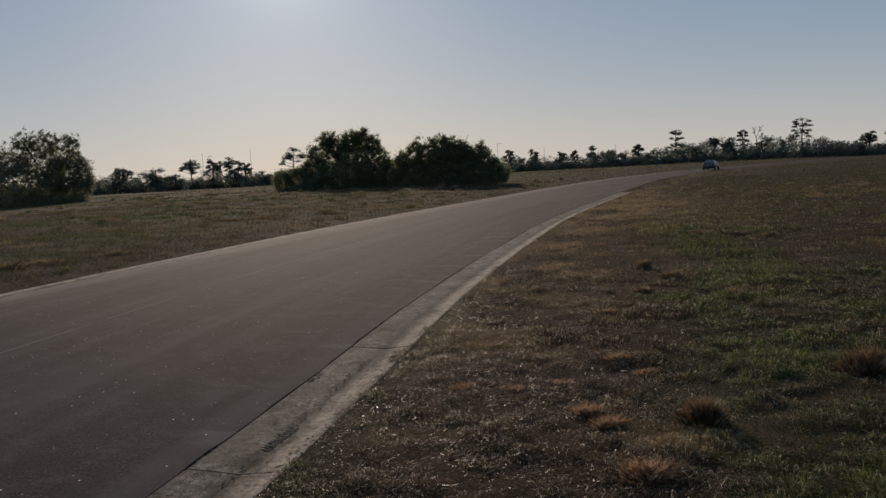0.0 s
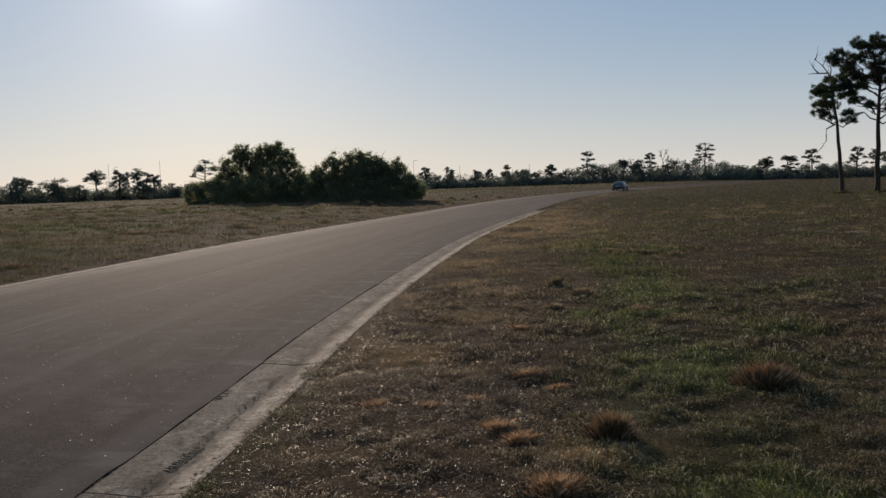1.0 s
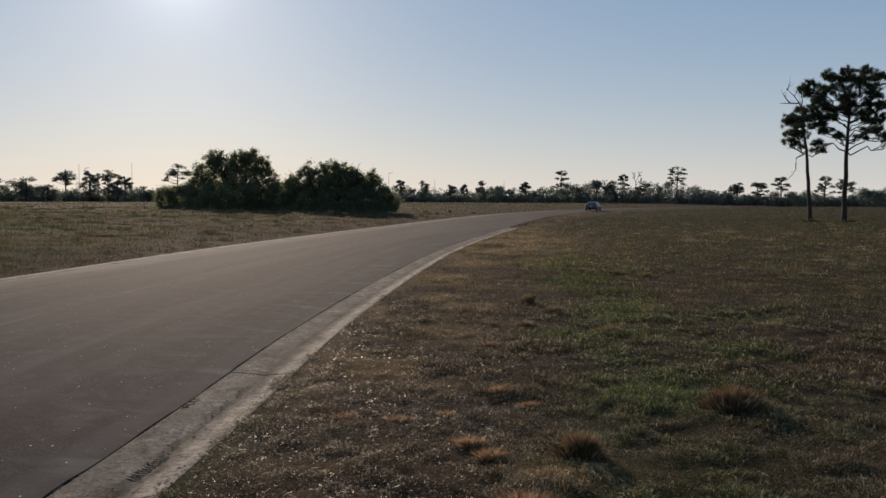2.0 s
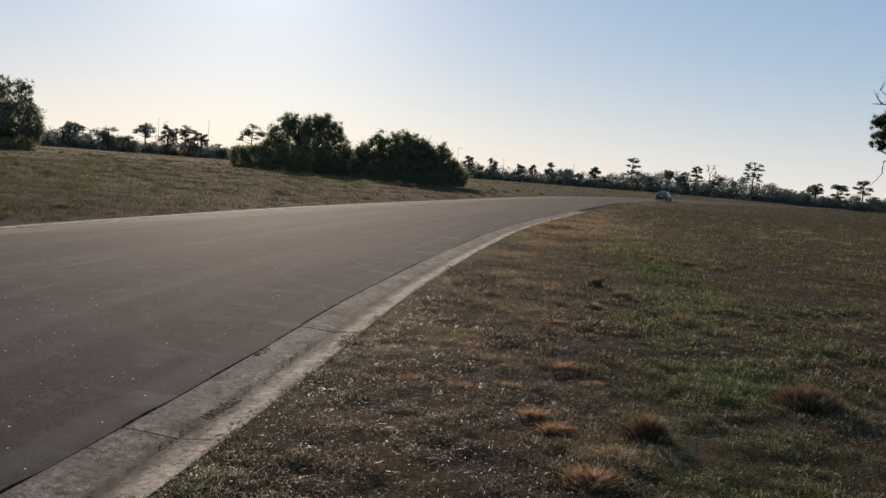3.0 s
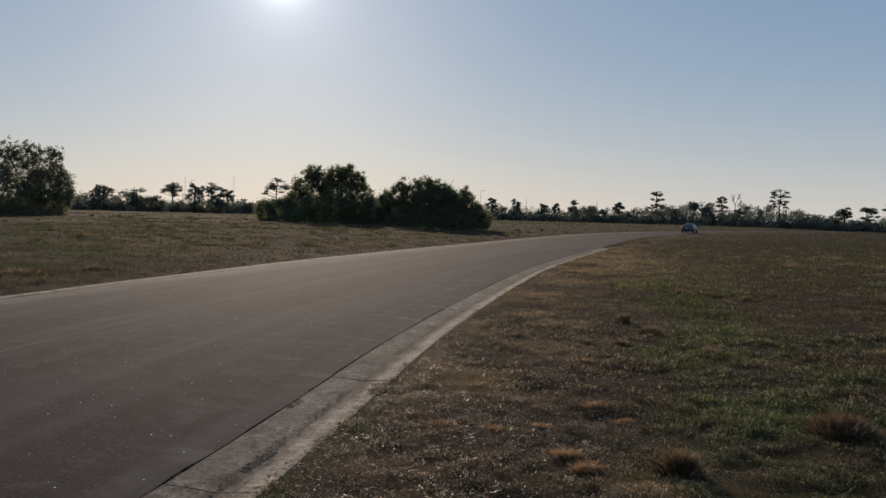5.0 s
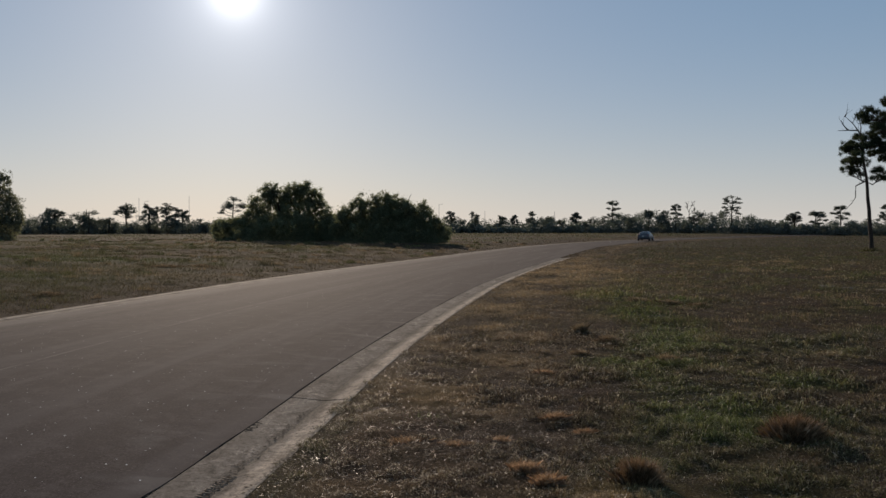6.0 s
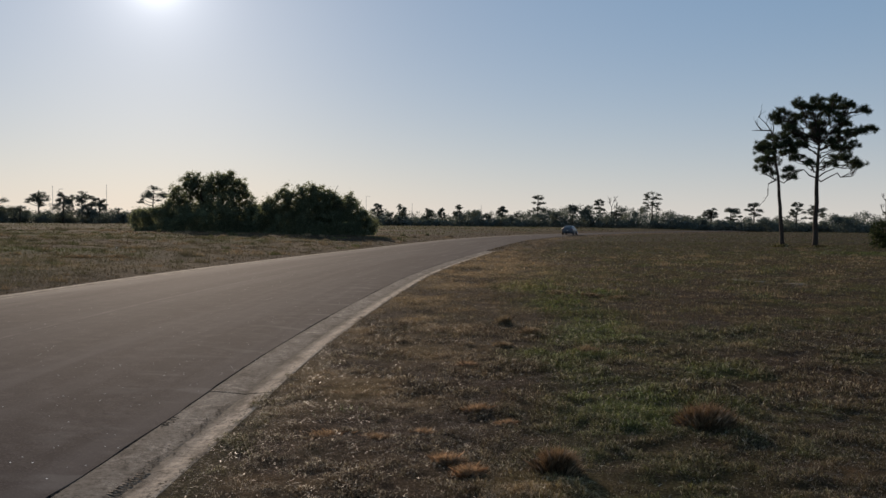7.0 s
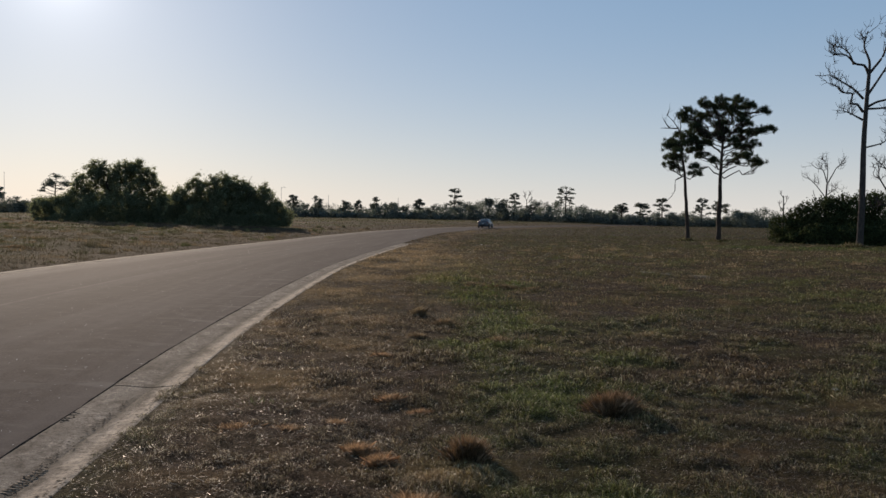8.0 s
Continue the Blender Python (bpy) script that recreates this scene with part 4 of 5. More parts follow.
FAR = [(-160.5, 209, 6.6, 9, "round"), (-150.5, 216.5, 7.4, 8, "round"), (-146.5, 220, 5.6, 7, "round"), (-137, 226.5, 7.0, 9, "round"), (-130.5, 231, 6.6, 8, "round"), (-125, 236, 5.2, 7, "round"),
       (-162, 216, 8.6, 8, "flat"), (-155, 221, 8.2, 11, "round"), (-145.5, 227.5, 10.6, 8, "flat"), (-139.5, 231, 9.6, 6, "flat"), (-135, 233.5, 9.8, 8, "flat"), (-131, 236, 8.4, 5, "flat"),
       (-117.3, 243, 12.8, 9, "flat"), (-49.7, 265.4, 7.4, 4.5, "tier"), (-42.5, 266.7, 7.9, 5.4, "round"), (-33.6, 268, 6.4, 5.4, "round"), (-28.3, 268.5, 6.1, 3, "flat"), (-17.4, 269.5, 4.7, 3, "round"), (-13.6, 269.7, 4.8, 3.8, "round"), (9.6, 269.9, 5.7, 4.6, "round"), (19.1, 269.4, 6.3, 5.2, "round"), (-22.6, 269, 8.0, 5.5, "round"),
       (-8.2, 270, 7.0, 4, "flat"), (-3.9, 270, 5.0, 5, "round"), (3.45, 270, 10.8, 7, "tier"), (15, 269.6, 8.5, 3, "flat"), (23.4, 269, 9.5, 5.5, "tier"), (29.2, 268.4, 6.4, 5, "round"),
       (40.2, 267, 11.9, 8.5, "tier"), (58.1, 263.7, 7.3, 5.5, "flat"), (64.1, 262.3, 7.6, 7, "flat"), (70.3, 260.7, 9.0, 6.5, "tier"), (82.0, 257, 9.2, 6, "tier"), (87.5, 255, 8.6, 6, "flat")]
LOOKS = {"flat": "distant flat-topped pine rising above the woods", "tier": "distant tall pine with layered branches", "round": "distant rounded tree at the edge of the woods"}
for fx_, fy_, h, w, style in FAR:
    far_tree(fx_, fy_, h, w, style, LOOKS[style])
dead_tree(27.3, 268.6, 0.16, [(0, 0), (0.1, 4), (0.2, 7.2)], [(0.08, 0.3, [(0.2, 7.2), (0.9, 8.6), (1.3, 9.6)]), (0.08, -0.3, [(0.2, 6.6), (-0.4, 8.2), (-0.2, 9.4)]), (0.07, 0.2, [(0.1, 5.8), (1.2, 7.0), (2.0, 7.8)])],
          "distant pale leafless tree among the pines", 7, 1.2, 0.05)


# the woods' edge itself: countless shrubs and low trees
def woods():
    parts = []
    for deg in np.arange(-50, 42, 0.28):
        for row in range(3):
            a = radians(deg + rng.uniform(-0.2, 0.2))
            d = 266 + row * 7 + rng.uniform(-3, 3)
            x, y = d * math.sin(a), d * math.cos(a)
            g = float(land(x, y)[0])
            tall = 1.3 + 5.6 * value_noise([deg], [row * 3.0], 0.75, 5, 3)[0] ** 1.9 + 0.3 * row
            tall *= 1.15 if deg < 1 else 1.4 if deg < 9 else 1.05
            r = rng.uniform(1.2, 2.4)
            parts.append(leaf_faces(clump_points(150, x, y, g + tall * 0.42, r, r, tall * 0.46, 0.35), 0.26))
            parts.append(leaf_faces(clump_points(45, x + rng.normal(), y, g + tall * 0.8, r * 0.6, r * 0.6, tall * 0.22, 0.3), 0.2))
            if rng.random() < (0.2 if deg > -2 else 0.13):
                big = rng.uniform(1.5, 2.9)
                for _ in range(6):
                    parts.append(leaf_faces(clump_points(80, x + rng.normal() * big * 0.5, y, g + tall * 0.85 + rng.uniform(-0.6, 1.0), big * 0.6, big * 0.6, big * 0.45, 0.2), 0.21))
            parts.append(leaf_faces(np.stack([x + rng.normal(size=45) * 1.3, y + rng.normal(size=45) * 0.6, g + rng.uniform(0, 1.6, 45)], 1), 0.28))
    v, f = join(parts)
    return new("far_woods", quick_mesh("far_woods", v, f, SCRUB_HAZED))


tagged(woods(), "distant dark line of scrub and low woods", "woods", kind="stuff")

# ---------------------------------------------------------------- grass


def blades(places, tall, wide, lean=0.5):
    """Single grass blades: thin bent triangles that stand on the ground."""
    n = len(places)
    a = rng.uniform(0, 2 * math.pi, n)
    h = tall * rng.uniform(0.5, 1.3, n)
    side = np.stack([np.cos(a), np.sin(a), np.zeros(n)], 1) * (wide * rng.uniform(0.6, 1.2, n))[:, None]
    b = rng.uniform(0, 2 * math.pi, n)
    out = np.abs(rng.normal(size=n)) * lean * h
    tip = places + np.stack([np.cos(b) * out, np.sin(b) * out, h], 1)
    v = np.stack([places - side, places + side, tip], 1).reshape(-1, 3)
    return v, np.arange(3 * n).reshape(n, 3)


def curled(places, tall, wide):
    """Matted blades: each rises, bends over and droops at the tip."""
    n = len(places)
    a = rng.uniform(0, 2 * math.pi, n)
    h = tall * rng.uniform(0.4, 1.3, n)
    flat = rng.random(n) ** 0.6
    out = np.stack([np.cos(a), np.sin(a), np.zeros(n)], 1) * (h * (0.3 + 1.5 * flat))[:, None]
    b = a + rng.normal(size=n) * 0.8
    side = np.stack([-np.sin(b), np.cos(b), rng.uniform(-0.5, 0.5, n)], 1) * (wide * rng.uniform(0.6, 1.2, n))[:, None]
    mid = places + out * 0.45
    mid[:, 2] += h * (1 - 0.45 * flat)
    tip = places + out
    tip[:, 2] += h * (1.15 - 0.85 * flat)
    v = np.stack([places, mid - side, tip, mid + side], 1).reshape(-1, 3)
    return v, np.arange(4 * n).reshape(n, 4)


def grass(name, boxes, label, material=None, bent=False):
    """Blades over stretches of field, each (x0, x1, y0, y1, blades a square metre, height, width)."""
    parts, gs, ds = [], [], []
    for x0, x1, y0, y1, dense, tall, wide in boxes:
        n = int((x1 - x0) * (y1 - y0) * dense)
        x, y = rng.uniform(x0, x1, n), rng.uniform(y0, y1, n)
        off = road_offset(x, y)
        clear = np.abs(off) - paved(off, y) + (value_noise(x, y, 3.0, 77, 3) - 0.5) * np.where(off > 0, 0.5, 0.1)
        thick = 0.5 * value_noise(x, y, 1.6, 61, 3) + 0.5 * value_noise(x, y, 6.0, 65, 2)
        keep = (clear > 0.02) & (np.abs(off) > paved(off, y) - 0.3) & (rng.random(n) < np.clip(thick * 4.2 - 1.45, 0.06, 1))
        x, y, off = x[keep], y[keep], off[keep]
        z = np.where(np.abs(off) < paved(off, y) + 0.05, 0.004, land(x, y, off) - 0.004)
        g, d = zones(x, y)
        h = tall * (0.1 + 3.2 * np.clip(thick[keep] - 0.25, 0, 1) ** 1.5 * 2) * (0.8 + 0.7 * g)
        h *= np.clip(0.65 + 0.9 * (np.abs(off) - paved(off, y)), 0.6, 1)
        parts.append((curled if bent else blades)(np.stack([x, y, z], 1), h, wide))
        jit = rng.random(len(x))
        corners = 4 if bent else 3
        gs.append(np.repeat(np.clip(g + (jit - 0.55) * (0.7 if tall < 0.045 else 0.4), 0, 1), corners))
        ds.append(np.repeat(np.clip(d + (rng.random(len(x)) - 0.6) * 0.3, 0, 1), corners))
    v, f = join(parts)
    ob = new(name, quick_mesh(name, v, f, material or BLADE, False, green=np.concatenate(gs), gold=np.concatenate(ds)))
    return tagged(ob, label, "grass", kind="stuff")


grass("field_grass", [(-4.5, 7, -5, 3, 300, 0.05, 0.006), (5.5, 9, 3, 8, 1200, 0.045, 0.004), (-3, 5.5, 3.0, 8, 8000, 0.033, 0.0018), (-3.3, 9, 8, 14, 2800, 0.042, 0.0034)], "short dry mown grass, brown with green patches", None, True)
grass("middle_field_grass", [(-3.5, 14, 14, 20, 780, 0.044, 0.0065), (-3.5, 17, 20, 30, 360, 0.052, 0.0105), (-3.5, 28, 30, 50, 140, 0.06, 0.018)], "short brown and green grass in the middle of the field", BLADE_MID, True)
grass("far_field_grass", [(-3, 42, 50, 90, 42, 0.06, 0.036), (-3, 85, 90, 170, 5, 0.07, 0.07), (10, 110, 170, 255, 2, 0.08, 0.12)],
      "short brown grass running off to the woods", BLADE_FAR, True)
grass("verge_grass", [(-26, -11.5, 10, 26, 340, 0.055, 0.008), (-40, -10, 26, 60, 110, 0.055, 0.015), (-60, -4, 60, 100, 25, 0.06, 0.03), (-110, 0, 100, 180, 3, 0.08, 0.09), (-130, 20, 180, 255, 1.5, 0.10, 0.13)],
      "dry tufted grass on the low bank across the road", BLADE_FAR)


grass("turf_stubble", [(-3, 5.5, 3.0, 8, 5200, 0.026, 0.0011), (-3.3, 8, 8, 13, 2500, 0.03, 0.0018)], "thin upright stubble of mown dry grass")


def bunches(name, spots, label):
    """Low bunches of longer grass, each many blades round one root."""
    parts, gs, ds = [], [], []
    for x0, x1, y0, y1, count, tall, wide in spots:
        cx, cy = rng.uniform(x0, x1, count), rng.uniform(y0, y1, count)
        ok = np.abs(road_offset(cx, cy)) > HALF + GUTTER + 0.4
        cx, cy = cx[ok], cy[ok]
        per = 70
        r = np.repeat(rng.uniform(0.10, 0.32, len(cx)), per)
        x, y = np.repeat(cx, per) + rng.normal(size=len(r)) * r, np.repeat(cy, per) + rng.normal(size=len(r)) * r * 0.7
        h = tall * np.repeat(rng.uniform(0.4, 1.2, len(cx)), per)
        parts.append(blades(np.stack([x, y, land(x, y) - 0.01], 1), h, wide, 0.4))
        gs.append(np.repeat(np.repeat(rng.uniform(0.1, 0.9, len(cx)), per), 3))
        ds.append(np.repeat(np.repeat(rng.choice([0.0, 0.15, 0.7], len(cx)), per), 3))
    v, f = join(parts)
    return tagged(new(name, quick_mesh(name, v, f, BLADE_FAR, False, green=np.concatenate(gs), gold=np.concatenate(ds))), label, "grass", kind="stuff")


bunches("bank_bunchgrass", [(-26, -12.6, 10, 30, 150, 0.16, 0.007), (-45, -10, 30, 70, 330, 0.2, 0.015), (-70, -8, 70, 100, 120, 0.25, 0.03)], "scattered low bunches of dry grass on the bank")
bunches("field_bunchgrass", [(-2, 9, 7, 16, 110, 0.08, 0.003), (-2, 16, 16, 32, 170, 0.10, 0.007), (-2, 34, 32, 70, 260, 0.13, 0.014)], "scattered low bunches of brown and green grass")


def tuft(x, y, wide, tall, n, golden, label, blade=0.0016):
    """A bunch of long grass: many arching blades from one root."""
    ob = thing("grass_tuft", x, y, label, "grass tuft", "grass tufts")
    n = int(n * 4)
    # roots crowd in the middle of the clump; the blades lean any way, all of them a little with the wind
    root = np.stack([rng.normal(size=n) * wide * 0.24, rng.normal(size=n) * wide * 0.19, np.full(n, 0.004)], 1)
    q = (root[:, 0] / (wide * 0.5)) ** 2 + (root[:, 1] / (wide * 0.42)) ** 2
    lumps = 0.7 + 0.6 * value_noise(root[:, 0] + x, root[:, 1] + y, 9.0, 19, 2)
    h = tall * rng.uniform(0.35, 1.12, n) * lumps * (0.25 + 0.75 * np.exp(-0.8 * q))
    out = root * [0.3, 0.3, 0] + rng.normal(size=(n, 3)) * ([0.3, 0.3, 0] if tall > 0.15 else [0.6, 0.6, 0]) * h[:, None] + np.array([0.05, -0.03, 0]) * h[:, None]
    mid = root + out * 0.35 + np.stack([np.zeros(n), np.zeros(n), h * 0.62], 1)
    tip = root + out + np.stack([np.zeros(n), np.zeros(n), h], 1)
    b = rng.uniform(0, math.pi, n)
    side = np.stack([np.cos(b), np.sin(b), np.zeros(n)], 1) * blade
    v = np.stack([root - side, root + side, mid + side * 0.8, tip, mid - side * 0.8], 1).reshape(-1, 3)
    # tips dry and golden, roots greener; sunlit tops and shaded bases are coloured in
    g = np.repeat((1 - golden) * rng.random(n), 5) + np.tile([0.5, 0.5, 0.2, 0.0, 0.2], n) * (min(1, 5 * tall) if golden > 0.9 else 0.2)
    d = np.repeat(golden * (0.5 + 0.5 * rng.random(n)), 5) * np.tile([0.0, 0.0, 0.22, 1.0, 0.22] if tall > 0.15 and golden > 0.9 else [0.5, 0.5, 0.8, 1.0, 0.8], n)
    g = np.clip(g, 0, 1)
    child("foliage", quick_mesh("foliage", v, np.arange(5 * n).reshape(n, 5), BLADE_GOLD if golden > 0.85 and tall < 0.15 else BLADE_TUFT if golden > 0.9 else BLADE, False, green=g, gold=d), ob)
    return ob


TUFTS = [(1.55, 7.21, 0.39, 0.235, 2400, 0.95, "large bushy tuft of brown bunchgrass"), (0.21, 5.78, 0.25, 0.19, 1150, 0.95, "bushy tuft of brown bunchgrass"),
         (-0.48, 7.54, 0.19, 0.1, 489, 1.0, "small golden dry grass tuft"), (-0.19, 7.18, 0.18, 0.07, 364, 1.0, "small golden dry grass tuft"),
         (-0.58, 5.94, 0.19, 0.105, 580, 1.0, "small golden dry grass tuft"), (-0.41, 5.70, 0.22, 0.092, 532, 1.0, "small golden dry grass tuft"),
         (-1.65, 6.57, 0.36, 0.065, 260, 0.87, "flattened brown grass tuft"), (-1.23, 6.54, 0.26, 0.06, 200, 0.87, "flattened brown grass tuft"),
         (0.82, 11.13, 0.40, 0.16, 700, 0.72, "dark brown-green grass tuft"), (-0.40, 14.1, 0.28, 0.23, 450, 0.62, "dark brown-green grass tuft"),
         (0.05, 13.0, 0.34, 0.14, 420, 0.8, "brown dry grass tuft in the field"), (-0.88, 6.79, 0.21, 0.061, 200, 0.87, "flattened brown grass tuft"), (-0.73, 9.95, 0.26, 0.091, 300, 0.9, "brown dry grass tuft in the field"),
         (2.82, 10.71, 0.21, 0.102, 400, 0.2, "leafy green grass tuft in the field"), (2.31, 8.45, 0.24, 0.068, 500, 0.05, "leafy green grass tuft in the field"), (0.85, 20.2, 0.5, 0.15, 360, 0.6, "dark grass tuft in the field", 0.003),
         (1.5, 19.9, 0.6, 0.15, 400, 0.6, "dark grass tuft in the field", 0.003), (2.15, 19.5, 0.45, 0.14, 340, 0.65, "dark grass tuft in the field", 0.003), (-0.35, 11.6, 0.28, 0.1, 320, 0.8, "brown dry grass tuft in the field"), (-0.14, 4.83, 0.32, 0.127, 588, 0.9, "small golden dry grass tuft"),
         (22.7, 75.2, 1.5, 0.36, 260, 0.1, "dark rough grass round a pine trunk", 0.012), (25.9, 74.9, 1.7, 0.28, 260, 0.15, "dark rough grass round a pine trunk", 0.012), (31.2, 61.6, 1.8, 0.45, 300, 0.2, "dark rough grass round a dead pine", 0.012)]
TUFTS += [(-3.81, 17.0, 0.12, 0.08, 120, 0.2, "small weed sprouting from the gutter joint", 0.003)]
TUFTS += [(-15.3, 15.8, 1.0, 0.2, 420, 0.8, "low dark clump of brown grass on the bank", 0.004), (-15.0, 16.9, 1.1, 0.17, 420, 0.8, "low dark clump of brown grass on the bank", 0.004),
          (-14.4, 18.9, 0.7, 0.13, 300, 0.8, "low dark clump of brown grass on the bank", 0.004), (-18.4, 31.3, 1.3, 0.13, 300, 0.8, "low dark clump of brown grass on the bank", 0.006),
          (-17.3, 32.5, 0.9, 0.16, 260, 0.8, "low dark clump of brown grass on the bank", 0.006)]
for t_ in TUFTS:
    tuft(*t_)


def straw(x0, x1, y0, y1, dense, long, wide):
    """Cut and flattened stalks that lie loosely on the turf."""
    n = int((x1 - x0) * (y1 - y0) * dense)
    x, y = rng.uniform(x0, x1, n), rng.uniform(y0, y1, n)
    off = road_offset(x, y)
    keep = (off - HALF - GUTTER > 0.02) & (rng.random(n) < value_noise(x, y, 1.1, 91, 3) * 1.5 - 0.25)
    x, y, off = x[keep], y[keep], off[keep]
    n = len(x)
    a = rng.uniform(0, 2 * math.pi, n)
    d = np.stack([np.cos(a), np.sin(a), rng.uniform(-0.05, 0.45, n)], 1) * (long * rng.uniform(0.4, 1.3, n))[:, None]
    s = np.stack([-np.sin(a), np.cos(a), rng.uniform(-0.6, 0.6, n)], 1) * wide
    p = np.stack([x, y, land(x, y, off) + rng.uniform(0.008, 0.03, n)], 1)
    v = np.stack([p - s, p + s, p + d * 0.9], 1).reshape(-1, 3)
    return v, np.arange(3 * n).reshape(n, 3)


STRAW, snt, sb = shader("dry_straw", 0.45, 0.22)
snt.links.new(ramp(snt, island(snt), [(0.0, (0.06, 0.038, 0.023)), (0.6, (0.145, 0.097, 0.061)), (0.88, (0.3, 0.225, 0.155)), (1.0, (0.66, 0.56, 0.44))]), sb.inputs["Base Color"])
sv, sf = join([straw(-3, 5.5, 3.2, 8, 2700, 0.036, 0.0007), straw(-3, 5.5, 3.2, 9, 300, 0.085, 0.001), straw(-3.3, 9, 8, 15, 1100, 0.045, 0.0013), straw(-3.5, 14, 15, 30, 60, 0.08, 0.003)])
tagged(new("cut_straw", quick_mesh("cut_straw", sv, sf, STRAW)), "loose pale dry grass stalks scattered over the turf", "straw", kind="stuff")


# ---------------------------------------------------------------- car
def slab(quad, inset, lift, thick, name, material, parent, label=""):
    """A thin panel that lies on a four-cornered face, drawn in from its edges."""
    q = [Vector(p) for p in quad]
    mid = sum(q, Vector()) / 4
    nrm = (q[2] - q[0]).cross(q[3] - q[1]).normalized()
    q = [p + (mid - p) * inset for p in q]
    bm = bmesh.new()
    lo = [bm.verts.new(p + nrm * (lift - thick)) for p in q]
    hi = [bm.verts.new(p + nrm * lift) for p in q]
    bm.faces.new(hi)
    bm.faces.new(lo[::-1])
    for k in range(4):
        bm.faces.new((lo[k], lo[(k + 1) % 4], hi[(k + 1) % 4], hi[k]))
    bmesh.ops.bevel(bm, geom=bm.edges[:], offset=thick * 0.3, segments=1, affect="EDGES")
    return child(name, bm_mesh(name, bm, material), parent, label)


def box_mesh(name, size, bevel, material):
    bm = bmesh.new()
    bmesh.ops.create_cube(bm, size=1, matrix=Matrix.Diagonal((*size, 1)))
    bmesh.ops.bevel(bm, geom=bm.edges[:], offset=bevel, segments=3, affect="EDGES")
    return bm_mesh(name, bm, material, True)


def loft_rings(name, rings, material):
    """A closed, smooth body through rings of points."""
    bm = bmesh.new()
    rows = [[bm.verts.new(p) for p in ring] for ring in rings]
    k = len(rows[0])
    for a, b in zip(rows, rows[1:]):
        for i in range(k):
            bm.faces.new((a[i], a[(i + 1) % k], b[(i + 1) % k], b[i]))
    bm.faces.new(rows[0])
    bm.faces.new(rows[-1][::-1])
    bmesh.ops.recalc_face_normals(bm, faces=bm.faces)
    return bm_mesh(name, bm, material, True)


def lathe_x(name, profile, segments, material):
    """A wheel-like solid round the x axis from (x, radius) pairs."""
    bm = bmesh.new()
    rows = []
    for x, r in profile:
        rows.append([bm.verts.new((x, r * math.cos(a), r * math.sin(a))) for a in np.linspace(0, 2 * math.pi, segments, endpoint=False)])
    for a, b in zip(rows, rows[1:]):
        for i in range(segments):
            bm.faces.new((a[i], a[(i + 1) % segments], b[(i + 1) % segments], b[i]))
    bm.faces.new(rows[0])
    bm.faces.new(rows[-1][::-1])
    bmesh.ops.recalc_face_normals(bm, faces=bm.faces)
    return bm_mesh(name, bm, material, True)


